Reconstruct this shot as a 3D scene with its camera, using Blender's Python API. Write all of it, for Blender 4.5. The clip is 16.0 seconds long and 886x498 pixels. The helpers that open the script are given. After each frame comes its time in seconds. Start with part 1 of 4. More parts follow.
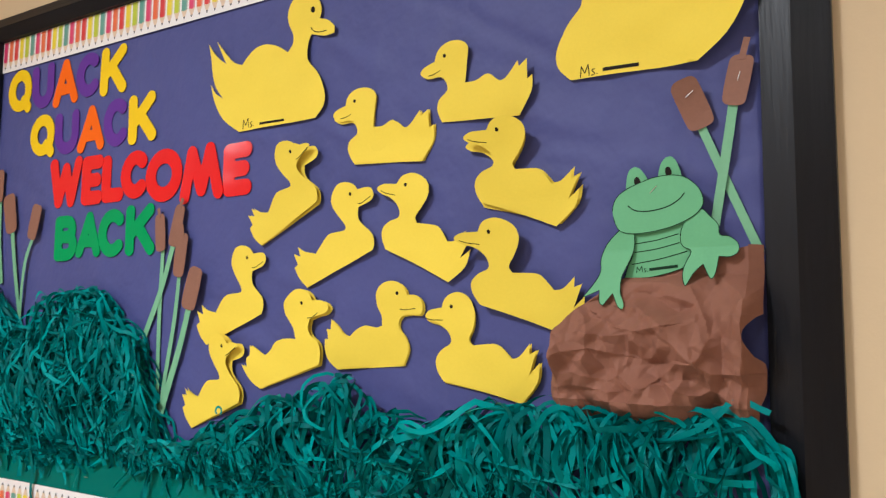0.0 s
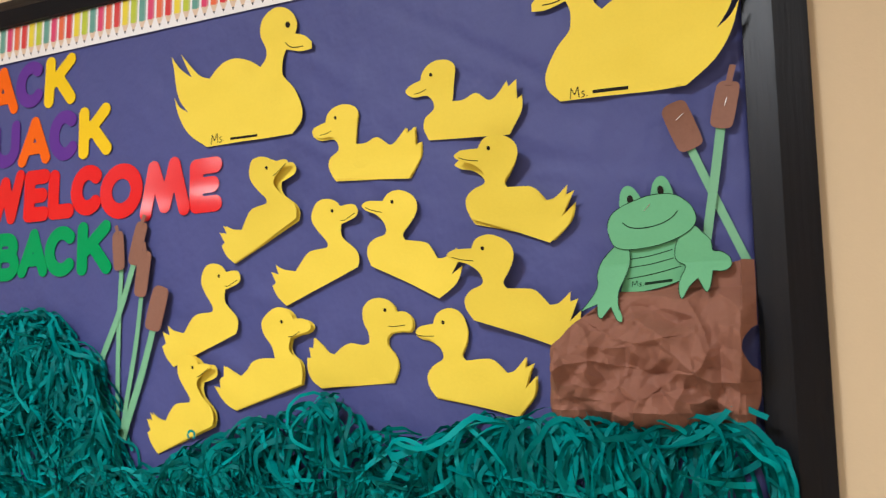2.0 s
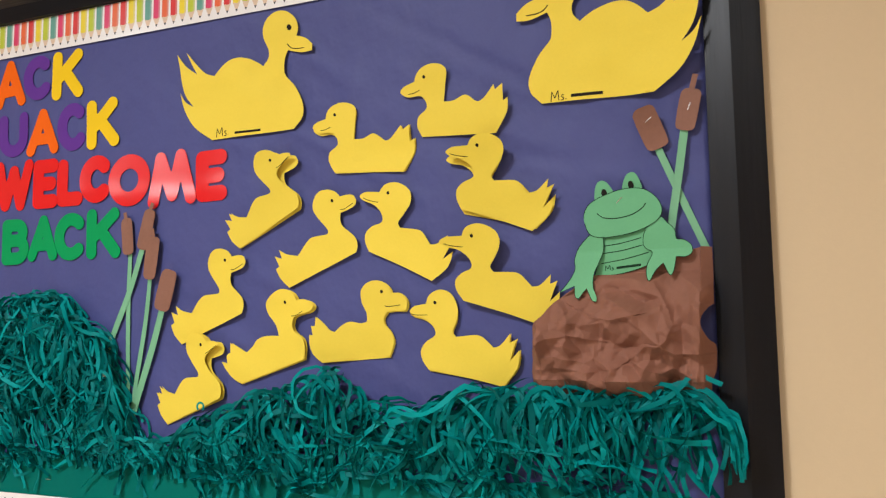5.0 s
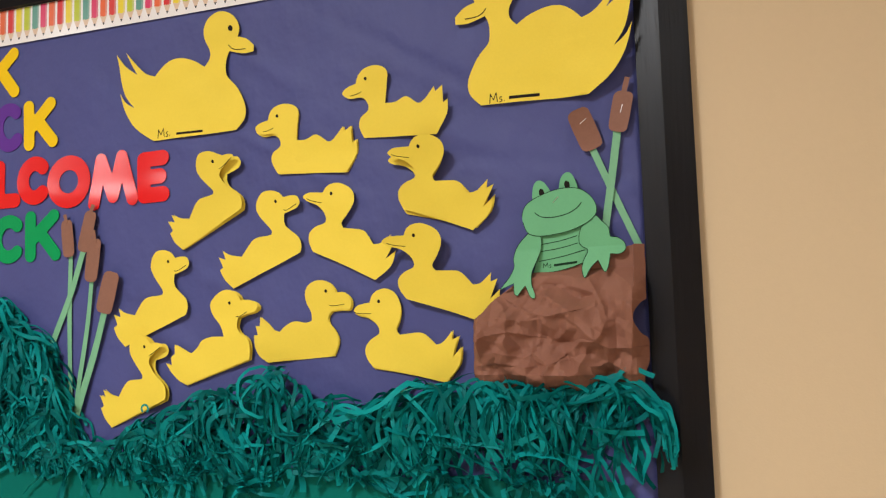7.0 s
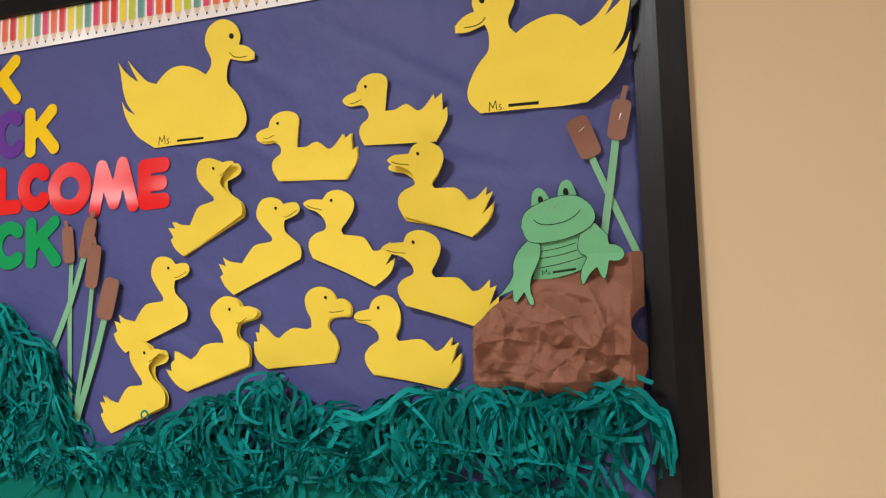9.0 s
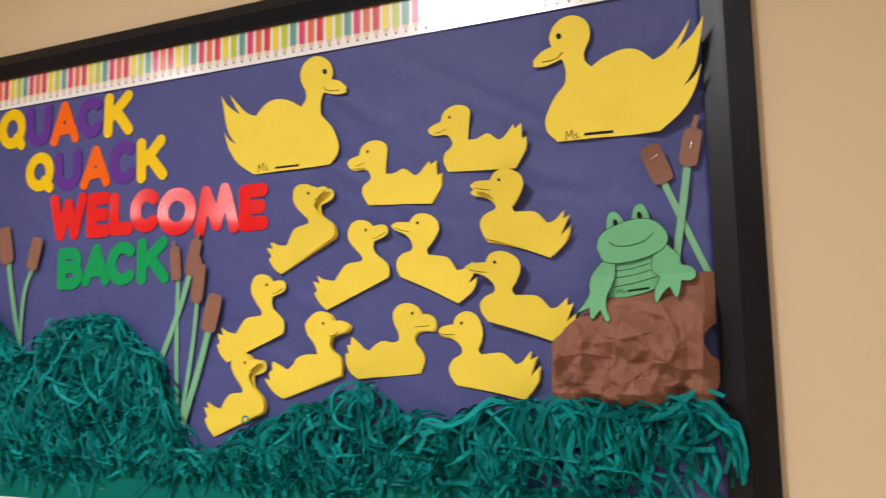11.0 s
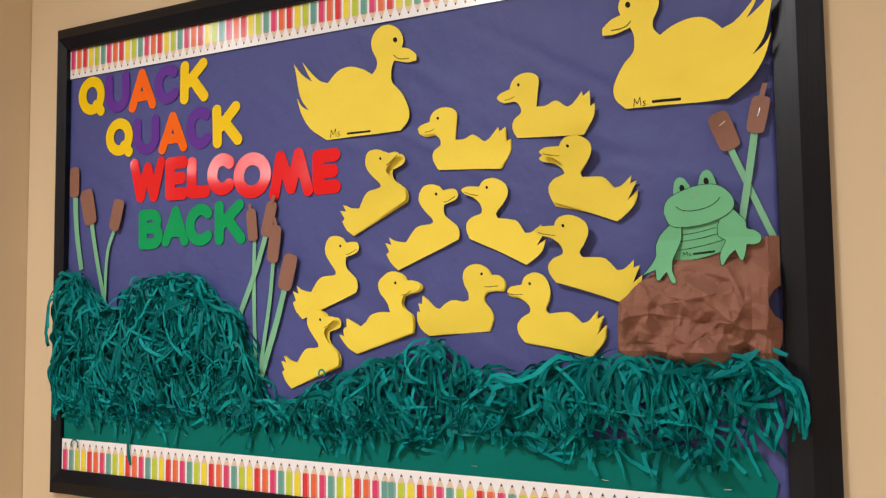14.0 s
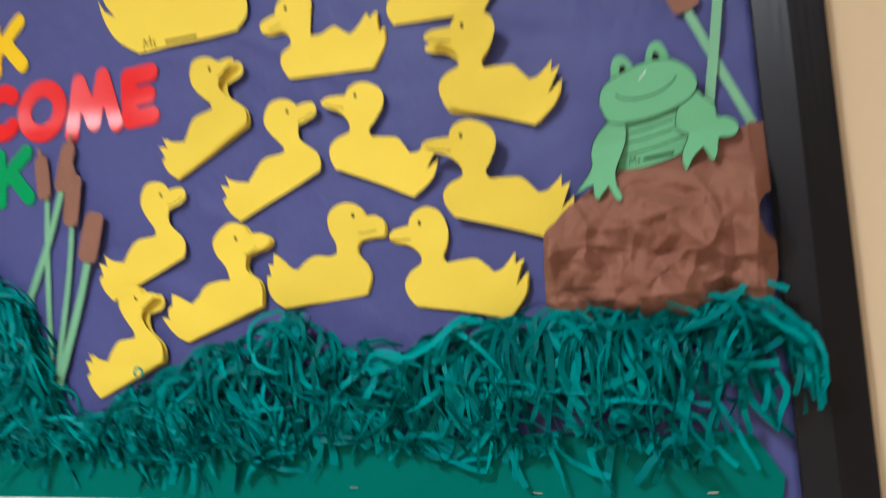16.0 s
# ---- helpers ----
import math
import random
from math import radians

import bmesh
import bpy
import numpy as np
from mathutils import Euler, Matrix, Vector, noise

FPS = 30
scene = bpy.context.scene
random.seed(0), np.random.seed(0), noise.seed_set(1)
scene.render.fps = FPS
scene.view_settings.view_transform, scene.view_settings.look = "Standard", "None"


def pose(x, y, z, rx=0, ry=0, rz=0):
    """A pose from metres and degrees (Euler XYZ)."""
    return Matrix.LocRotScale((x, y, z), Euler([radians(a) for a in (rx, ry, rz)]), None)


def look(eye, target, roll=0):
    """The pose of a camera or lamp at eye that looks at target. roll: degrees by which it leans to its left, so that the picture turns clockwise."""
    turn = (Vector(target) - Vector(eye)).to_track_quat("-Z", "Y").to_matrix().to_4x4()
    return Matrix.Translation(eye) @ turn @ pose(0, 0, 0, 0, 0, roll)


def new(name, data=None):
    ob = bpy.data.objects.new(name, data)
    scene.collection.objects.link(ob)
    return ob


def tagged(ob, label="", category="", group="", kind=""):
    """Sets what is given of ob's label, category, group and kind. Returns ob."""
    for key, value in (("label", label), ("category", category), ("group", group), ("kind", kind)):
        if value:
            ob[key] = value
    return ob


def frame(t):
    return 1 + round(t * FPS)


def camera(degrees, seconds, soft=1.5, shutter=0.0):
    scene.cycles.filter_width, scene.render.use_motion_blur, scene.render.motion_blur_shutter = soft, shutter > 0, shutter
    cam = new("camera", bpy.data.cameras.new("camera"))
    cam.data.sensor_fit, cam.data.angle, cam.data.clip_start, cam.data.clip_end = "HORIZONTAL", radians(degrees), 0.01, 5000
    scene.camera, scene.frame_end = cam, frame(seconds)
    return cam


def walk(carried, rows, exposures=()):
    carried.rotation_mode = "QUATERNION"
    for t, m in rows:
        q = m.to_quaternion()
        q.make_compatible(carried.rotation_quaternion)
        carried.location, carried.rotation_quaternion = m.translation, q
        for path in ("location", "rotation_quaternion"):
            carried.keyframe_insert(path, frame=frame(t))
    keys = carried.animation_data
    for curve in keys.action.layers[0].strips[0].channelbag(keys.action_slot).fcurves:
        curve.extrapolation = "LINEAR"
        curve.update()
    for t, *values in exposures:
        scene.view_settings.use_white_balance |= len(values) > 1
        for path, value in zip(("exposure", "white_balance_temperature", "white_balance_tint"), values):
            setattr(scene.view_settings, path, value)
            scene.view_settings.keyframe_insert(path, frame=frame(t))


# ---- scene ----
cam = camera(58.4, 16.0, soft=1.22, shutter=0.65)
PATH = [
    (0, (0.128, -0.998, 1.449), (-0.918, 0.696, 1.644), 0.6),
    (0.5, (0.108, -1.001, 1.45), (-0.899, 0.714, 1.664), 0.1),
    (1, (0.046, -1.021, 1.459), (-0.927, 0.711, 1.689), -0.6),
    (1.5, (0.017, -1.068, 1.451), (-0.879, 0.706, 1.676), -1.4),
    (2, (0.012, -1.074, 1.454), (-0.802, 0.739, 1.68), -0.7),
    (2.5, (0.017, -1.071, 1.451), (-0.767, 0.756, 1.668), -0.1),
    (3, (0.027, -1.092, 1.45), (-0.737, 0.743, 1.668), 0.0),
    (3.5, (0.023, -1.134, 1.45), (-0.754, 0.698, 1.649), -0.1),
    (5.8, (0.040, -1.211, 1.443), (-0.657, 0.654, 1.623), -1.2),
    (6, (0.045, -1.213, 1.446), (-0.637, 0.659, 1.623), -1.3),
    (6.5, (0.051, -1.21, 1.448), (-0.601, 0.672, 1.624), -1.6),
    (7, (0.052, -1.216, 1.45), (-0.582, 0.673, 1.62), -1.7),
    (7.5, (0.054, -1.209, 1.449), (-0.57, 0.683, 1.622), -1.7),
    (8, (0.049, -1.215, 1.449), (-0.572, 0.678, 1.622), -1.6),
    (10.3, (0.067, -1.246, 1.443), (-0.621, 0.619, 1.662), -1.3),
    (10.5, (0.069, -1.264, 1.441), (-0.635, 0.595, 1.663), -1.2),
    (11, (0.051, -1.326, 1.45), (-0.717, 0.507, 1.677), -1.1),
    (11.5, (0.057, -1.339, 1.452), (-0.801, 0.459, 1.626), -1.0),
    (12, (0.076, -1.332, 1.448), (-0.787, 0.468, 1.555), -1.4),
    (12.5, (0.055, -1.36, 1.46), (-0.739, 0.473, 1.549), -1.0),
    (13, (0.04, -1.393, 1.458), (-0.734, 0.448, 1.568), -0.7),
    (13.5, (0.018, -1.398, 1.466), (-0.771, 0.436, 1.589), -0.7),
    (14, (0.018, -1.412, 1.454), (-0.835, 0.392, 1.577), -0.7),
    (14.5, (0.059, -1.366, 1.425), (-0.713, 0.474, 1.563), -0.7),
    (15, (0.083, -1.264, 1.414), (-0.592, 0.613, 1.561), -1.6),
    (15.5, (-0.026, -1.144, 1.424), (-0.715, 0.726, 1.593), -3.7),
    (15.7, (-0.047, -1.085, 1.409), (-0.736, 0.783, 1.594), -4.5),
    (16, (-0.090, -0.980, 1.344), (-0.760, 0.895, 1.531), -3.8),
]
walk(cam, [(t, look(eye, target, roll)) for t, eye, target, roll in PATH],
     [(0, 0.06, 6150, 10), (2, 0.06, 6250, 10), (6, -0.02, 6480, 10), (7.5, -0.06, 6600, 11), (11, -0.05, 6600, 12), (14, -0.07, 6600, 12), (15, 0.0, 6400, 11), (16, 0.05, 6050, 10)])

# ---- light ----
world = bpy.data.worlds.new("world")
scene.world = world
world.use_nodes = True
world.node_tree.nodes["Background"].inputs["Color"].default_value = (0.9, 0.96, 1.0, 1)
world.node_tree.nodes["Background"].inputs["Strength"].default_value = 0.03


def area_lamp(name, x, y, z, sx, sy, watts, spread=164, color=(0.92, 0.94, 0.965)):
    data = bpy.data.lights.new(name, "AREA")
    data.shape, data.size, data.size_y = "RECTANGLE", sx, sy
    data.energy, data.color, data.spread = watts, color, radians(spread)   # under 180: less light high on the wall
    ob = new(name, data)
    ob.matrix_world = pose(x, y, z)
    return ob


CEIL = 3.0
area_lamp("unseen_lamp", -1.10, -2.04, CEIL - 0.03, 0.55, 0.36, 72)
# last two: added fill for the board's foot and right wall, no known fixture
for lx, ly, sx, watts, spread in ((-3.02, -2.12, 0.3, 3, 180), (-4.15, -3.3, 0.5, 15, 180), (-5.6, -5.2, 0.7, 38, 180), (0.1, -5.2, 0.6, 120, 164), (2.2, -2.1, 0.6, 18, 164)):
    area_lamp("unseen_lamp", lx, ly, CEIL - 0.03, sx, 0.3, watts, spread)


# ---- materials ----
def material(name, color, rough=0.6, grain=0.06, grain_scale=60, blotch=0.05, blotch_scale=4,
             bump=0.1, bump_scale=180, metal=0.0, island=0.0, stretch=(1, 1, 1), spec=0.5, thing=0.0, sheen=0.0, relief=0.002):
    """A surface with colour variation at two scales and fine relief."""
    m = bpy.data.materials.new(name)
    m.use_nodes = True
    n, l = m.node_tree.nodes, m.node_tree.links
    b = n["Principled BSDF"]
    b.inputs["Roughness"].default_value = rough
    b.inputs["Metallic"].default_value = metal
    b.inputs["Specular IOR Level"].default_value = spec
    if sheen:
        b.inputs["Coat Weight"].default_value = sheen
        b.inputs["Coat Roughness"].default_value = 0.12
    tc = n.new("ShaderNodeTexCoord")
    mp = n.new("ShaderNodeMapping")
    mp.inputs["Scale"].default_value = stretch
    l.new(tc.outputs["Object"], mp.inputs["Vector"])

    def noise_node(scale, detail):
        t = n.new("ShaderNodeTexNoise")
        t.inputs["Scale"].default_value, t.inputs["Detail"].default_value = scale, detail
        l.new(mp.outputs["Vector"], t.inputs["Vector"])
        return t

    def mul_add(src, k, base):
        a = n.new("ShaderNodeMath")
        a.operation = "MULTIPLY_ADD"
        a.inputs[1].default_value, a.inputs[2].default_value = k, base
        l.new(src, a.inputs[0])
        return a.outputs[0]

    def times(a, c):
        q = n.new("ShaderNodeMath")
        q.operation = "MULTIPLY"
        l.new(a, q.inputs[0])
        l.new(c, q.inputs[1])
        return q.outputs[0]

    f = mul_add(noise_node(grain_scale, 6).outputs["Fac"], 2 * grain, 1 - grain)
    g = mul_add(noise_node(blotch_scale, 3).outputs["Fac"], 2 * blotch, 1 - blotch)
    value = times(f, g)
    if island:
        geo = n.new("ShaderNodeNewGeometry")
        value = times(value, mul_add(geo.outputs["Random Per Island"], 2 * island, 1 - island))
    if thing:
        inf = n.new("ShaderNodeObjectInfo")
        value = times(value, mul_add(inf.outputs["Random"], 2 * thing, 1 - thing))
    hsv = n.new("ShaderNodeHueSaturation")
    hsv.inputs["Color"].default_value = (*color, 1)
    l.new(value, hsv.inputs["Value"])
    l.new(hsv.outputs["Color"], b.inputs["Base Color"])
    if bump:
        bp = n.new("ShaderNodeBump")
        bp.inputs["Strength"].default_value, bp.inputs["Distance"].default_value = bump, relief
        l.new(noise_node(bump_scale, 4).outputs["Fac"], bp.inputs["Height"])
        l.new(bp.outputs["Normal"], b.inputs["Normal"])
    return m


WALL = material("wall_paint", (0.70, 0.53, 0.335), 0.75, 0.02, 90, 0.03, 2, 0.10, 260, spec=0.25)
CEILING = material("ceiling_paint", (0.75, 0.72, 0.66), 0.9)
# floor is out of view; set pale to bounce light onto the board's foot
FLOOR = material("pale_floor", (0.50, 0.45, 0.38), 0.4, 0.1, 40, 0.1, 3)
BLACK = material("black_wood", (0.0062, 0.0068, 0.0100), 0.36, 0.35, 60, 0.2, 5, 0.3, 160, stretch=(1, 1, 0.06), spec=0.30)
BLACK_H = material("black_wood_level", (0.0062, 0.0068, 0.0100), 0.42, 0.35, 60, 0.2, 5, 0.3, 160, stretch=(0.06, 1, 1), spec=0.14)
CORK = material("cork", (0.42, 0.27, 0.14), 0.9, 0.3, 120)
BLUE = material("blue_paper", (0.075, 0.083, 0.250), 0.55, 0.05, 300, 0.07, 7, 1.0, 7, spec=0.26, relief=0.012, stretch=(1.3, 1, 1.0))
YELLOW = material("yellow_card", (0.88, 0.66, 0.072), 0.65, 0.03, 250, 0.04, 9, 0.10, 320, thing=0.05, spec=0.2)
INK = material("black_ink", (0.015, 0.011, 0.008), 0.6, spec=0.1)
FROG = material("green_card", (0.150, 0.45, 0.225), 0.6, 0.04, 250, 0.05, 14, 0.1, 300, spec=0.25)
FROG_INK = material("dark_green_ink", (0.012, 0.04, 0.02), 0.6, spec=0.1)
STEM = material("pale_green_paper", (0.19, 0.46, 0.26), 0.6, 0.05, 200, 0.06, 20)
HEAD = material("brown_card", (0.27, 0.125, 0.085), 0.6, 0.08, 160, 0.10, 20, 0.15, 200, spec=0.25)
ROCK = material("brown_kraft_paper", (0.275, 0.120, 0.080), 0.65, 0.06, 150, 0.08, 12, 0.2, 120, spec=0.2)
GRASS = material("green_paper_shreds", (0.001, 0.193, 0.190), 0.5, 0.1, 90, 0.12, 12, 0.1, 200, island=0.5, spec=0.08)
GREEN = material("green_poster_paper", (0.001, 0.150, 0.122), 0.5, 0.05, 120, 0.10, 6, 0.1, 60, spec=0.06)
WHITE = material("white_trim_paper", (0.90, 0.86, 0.86), 0.3, 0.02, 200, 0.02, 8, 0.05, 200, sheen=1.0)
WOODTIP = material("pencil_wood", (0.74, 0.55, 0.40), 0.3, sheen=0.5)
LEAD = material("pencil_lead", (0.03, 0.03, 0.04), 0.3)
STEEL = material("staple_steel", (0.8, 0.8, 0.8), 0.2, metal=1.0)
LETTER = {
    "yellow": material("yellow_letter", (0.88, 0.57, 0.006), 0.35, 0.03, 150, 0.05, 12, spec=0.15),
    "purple": material("purple_letter", (0.120, 0.032, 0.285), 0.4, 0.03, 150, 0.05, 12, spec=0.15),
    "orange": material("orange_letter", (0.90, 0.135, 0.003), 0.35, 0.03, 150, 0.05, 12, spec=0.12),
    "red": material("red_letter", (0.80, 0.010, 0.012), 0.35, 0.03, 150, 0.05, 12, 0.05, 50, sheen=0.8, spec=0.04),
    "green": material("green_letter", (0.001, 0.32, 0.095), 0.38, 0.03, 150, 0.05, 12, spec=0.12),
}
PENCIL = {
    "pink": (0.74, 0.032, 0.145), "orange": (0.82, 0.13, 0.035), "red": (0.70, 0.020, 0.025),
    "yellow": (0.87, 0.68, 0.022), "lime": (0.52, 0.60, 0.025), "teal": (0.11, 0.34, 0.28),
}
PENCIL_LIGHT = {k: material("pale_pencil_" + k, tuple(0.72 * v + 0.16 for v in c), 0.3, 0.06, 200, 0.1, 40, 0.03, 200, sheen=1.0) for k, c in PENCIL.items()}
PENCIL = {k: material("pencil_" + k, c, 0.3, 0.06, 200, 0.1, 40, 0.03, 200, sheen=1.0) for k, c in PENCIL.items()}


# ---- building helpers ----
def part(name, bm, mat, parent=None, label="", m=None, smooth=False):
    """Links a bmesh as one mesh object, under a thing or a part."""
    me = bpy.data.meshes.new(name)
    bm.normal_update()
    bm.to_mesh(me)
    bm.free()
    for q in (mat if isinstance(mat, (list, tuple)) else [mat]):
        me.materials.append(q)
    if smooth:
        me.polygons.foreach_set("use_smooth", [True] * len(me.polygons))
    ob = new(name, me)
    if parent:
        ob.parent = parent
    if m is not None:
        ob.matrix_basis = m
    if label:
        tagged(ob, label)
    return ob


def thing(name, label, category, m=None, group="", kind=""):
    ob = new(name)
    ob.empty_display_size = 0.05
    if m is not None:
        ob.matrix_basis = m
    return tagged(ob, label, category, group, kind)


def box(x0, x1, y0, y1, z0, z1, bevel=0.0):
    bm = bmesh.new()
    bmesh.ops.create_cube(bm, size=1)
    bmesh.ops.scale(bm, vec=(x1 - x0, y1 - y0, z1 - z0), verts=bm.verts)
    bmesh.ops.translate(bm, vec=((x0 + x1) / 2, (y0 + y1) / 2, (z0 + z1) / 2), verts=bm.verts)
    if bevel:
        bmesh.ops.bevel(bm, geom=bm.edges[:], offset=bevel, segments=2, affect="EDGES", profile=0.6)
    return bm


def spline(pts, step=4):
    """A closed outline through the points; a third value of 1 keeps a sharp corner."""
    n, out = len(pts), []
    for i in range(n):
        p0, p1, p2, p3 = (Vector(pts[(i + k) % n][:2]) for k in (-1, 0, 1, 2))
        c1 = pts[i][2] if len(pts[i]) > 2 else 0
        c2 = pts[(i + 1) % n][2] if len(pts[(i + 1) % n]) > 2 else 0
        t1 = (p2 - p1) * 0.5 if c1 else (p2 - p0) * 0.5
        t2 = (p2 - p1) * 0.5 if c2 else (p3 - p1) * 0.5
        lim = (p2 - p1).length * 1.1
        for t in (t1, t2):
            if t.length > lim:
                t *= lim / t.length
        for k in range(step):
            u = k / step
            out.append((2 * u**3 - 3 * u**2 + 1) * p1 + (u**3 - 2 * u**2 + u) * t1
                       + (-2 * u**3 + 3 * u**2) * p2 + (u**3 - u**2) * t2)
    return out


def stroke(pts, width, step=5):
    """The closed outline of an open line of even width through the points."""
    line = []
    n = len(pts)
    for i in range(n - 1):
        p0, p1, p2, p3 = (Vector(pts[max(0, min(n - 1, i + k))]) for k in (-1, 0, 1, 2))
        for k in range(step):
            u = k / step
            line.append(0.5 * (2 * p1 + (p2 - p0) * u + (2 * p0 - 5 * p1 + 4 * p2 - p3) * u * u
                               + (3 * p1 - p0 - 3 * p2 + p3) * u**3))
    line.append(Vector(pts[-1]))
    left, right = [], []
    for i, p in enumerate(line):
        d = line[min(i + 1, len(line) - 1)] - line[max(i - 1, 0)]
        nrm = Vector((-d.y, d.x)).normalized() * width / 2
        left.append(p + nrm)
        right.append(p - nrm)
    return left + right[::-1]


def sheet(outline, cell=0.012, thick=0.0005, bend=None, lift=0.0):
    """A cut sheet in the x-z plane: its front towards -y, bent by y = bend(x, z)."""
    from mathutils.geometry import tessellate_polygon
    bm = bmesh.new()
    vs = [bm.verts.new((p[0], 0, p[1])) for p in outline]
    for tri in tessellate_polygon([[Vector((p[0], p[1], 0)) for p in outline]]):
        try:
            bm.faces.new([vs[i] for i in tri])
        except ValueError:
            pass
    if cell:
        for axis in (0, 2):
            lo, hi = min(v.co[axis] for v in bm.verts), max(v.co[axis] for v in bm.verts)
            for k in range(1, int((hi - lo) / cell) + 1):
                no = Vector((0, 0, 0))
                no[axis] = 1
                bmesh.ops.bisect_plane(bm, geom=bm.verts[:] + bm.edges[:] + bm.faces[:], dist=1e-6,
                                       plane_co=no * (lo + k * cell), plane_no=no)
    for f in bm.faces:
        f.normal_update()
        if f.normal.y > 0:
            f.normal_flip()
    for v in bm.verts:
        v.co.y = (bend(v.co.x, v.co.z) if bend else 0.0) - lift
    ret = bmesh.ops.extrude_face_region(bm, geom=bm.faces[:])
    bmesh.ops.translate(bm, vec=(0, -thick, 0), verts=[g for g in ret["geom"] if isinstance(g, bmesh.types.BMVert)])
    bm.normal_update()
    for e in bm.edges:
        e.smooth = len(e.link_faces) == 2 and e.calc_face_angle(0) < 0.7
    return bm


def disc(x, z, rx, rz, turn=0.0, n=14):
    c, s = math.cos(turn), math.sin(turn)
    return [(x + rx * math.cos(a) * c - rz * math.sin(a) * s, z + rx * math.cos(a) * s + rz * math.sin(a) * c)
            for a in (2 * math.pi * k / n for k in range(n))]


def staple(parent, x, y, z, turn):
    bm = bmesh.new()
    for dx0, dx1, dy0, dy1 in ((-0.006, 0.006, -0.0009, -0.0003), (-0.006, -0.0054, -0.0003, 0.001), (0.0054, 0.006, -0.0003, 0.001)):
        q = box(dx0, dx1, dy0, dy1, -0.0004, 0.0004)
        me = bpy.data.meshes.new("tmp")
        q.to_mesh(me)
        q.free()
        bm.from_mesh(me)
        bpy.data.meshes.remove(me)
    return part("staple", bm, STEEL, parent, "bright steel staple", pose(x, y, z, 0, turn, 0))


# ---- the room ----
X0, X1, Y0 = -7.0, 4.5, -7.0
CORNER = -1.875
WALL_Y = 0.012
tagged(part("wall_north", box(CORNER + 0.002, X1, WALL_Y, WALL_Y + 0.12, 0, CEIL), WALL), "warm tan painted wall behind the board", "wall", kind="structure")
tagged(part("wall_return", box(X0, CORNER, -0.42, WALL_Y + 0.12, 0, CEIL, 0.004), WALL), "tan painted wall stepping forward at the corner", "wall", kind="structure")
tagged(part("wall_west", box(X0 - 0.12, X0 - 0.002, Y0, WALL_Y + 0.12, 0, CEIL), WALL), "tan painted end wall", "wall", kind="structure")
tagged(part("wall_east", box(X1 + 0.002, X1 + 0.12, Y0, WALL_Y + 0.12, 0, CEIL), WALL), "tan painted end wall", "wall", kind="structure")
tagged(part("wall_south", box(X0 - 0.12, X1 + 0.12, Y0 - 0.12, Y0 - 0.002, 0, CEIL), WALL), "tan painted wall opposite the board", "wall", kind="structure")
tagged(part("floor", box(X0 - 0.2, X1 + 0.2, Y0 - 0.2, 0.2, -0.1, -0.002), FLOOR), "plain brown-grey corridor floor, unseen, pale to bounce light", "floor", kind="structure")
tagged(part("ceiling", box(X0 - 0.2, X1 + 0.2, Y0 - 0.2, 0.2, CEIL + 0.002, CEIL + 0.1), CEILING), "off-white flat corridor ceiling", "ceiling", kind="structure")

# ---- the board ----
IX0, IX1, IZ0, IZ1 = -1.704, -0.036, 1.040, 2.101   # inside of the frame
OX0, OX1, OZ0, OZ1 = -1.752, 0.0415, 0.978, 2.162   # outside
board = thing("bulletin_board", "large wall-mounted bulletin board with wide black wooden frame", "bulletin board", pose(0, WALL_Y, OZ0))
inv = pose(0, WALL_Y, OZ0).inverted()


def rail(name, inner, outer, ridge, mat):
    """One frame rail: a sloped inner face up to a ridge, a flat outer face, mitred ends."""
    bm = bmesh.new()
    rings = []
    for (ix, iz), (ox, oz) in zip(inner, outer):
        rx, rz = ix + (ox - ix) * ridge, iz + (oz - iz) * ridge
        e = 0.94
        ex, ez = ix + (ox - ix) * e, iz + (oz - iz) * e
        rings.append([bm.verts.new(c) for c in ((ix, WALL_Y, iz), (ix, -0.014, iz), (rx, -0.0225, rz), (ix + (ox - ix) * (ridge + 0.03), -0.0232, iz + (oz - iz) * (ridge + 0.03)),
                                                (ex, -0.0065, ez), (ox, -0.0040, oz), (ox, WALL_Y, oz))])
    for k in range(7):
        a, b = rings[0][k], rings[0][(k + 1) % 7]
        c, d = rings[1][(k + 1) % 7], rings[1][k]
        bm.faces.new((a, b, c, d))
    bm.faces.new(rings[0])
    bm.faces.new(rings[1][::-1])
    bmesh.ops.recalc_face_normals(bm, faces=bm.faces[:])
    ob = part(name, bm, mat, board, m=inv)
    return ob


IN = [(IX0, IZ0), (IX1, IZ0), (IX1, IZ1), (IX0, IZ1)]
OUT = [(OX0, OZ0), (OX1, OZ0), (OX1, OZ1), (OX0, OZ1)]
for k, mat in enumerate((BLACK_H, BLACK, BLACK_H, BLACK)):
    rail("frame_rail", (IN[k], IN[(k + 1) % 4]), (OUT[k], OUT[(k + 1) % 4]), 0.44, mat)
part("cork_panel", box(IX0 + 0.001, IX1 - 0.001, 0.006, WALL_Y - 0.001, IZ0 + 0.001, IZ1 - 0.001), CORK, board, "brown cork backing", inv)

# blue paper: large soft waves and a few slanted creases
CREASE = [(random.uniform(-1.6, -0.1), random.uniform(1.2, 2.05), random.uniform(-0.9, -0.2), random.uniform(0.007, 0.020), random.choice((-1, 1))) for _ in range(26)]


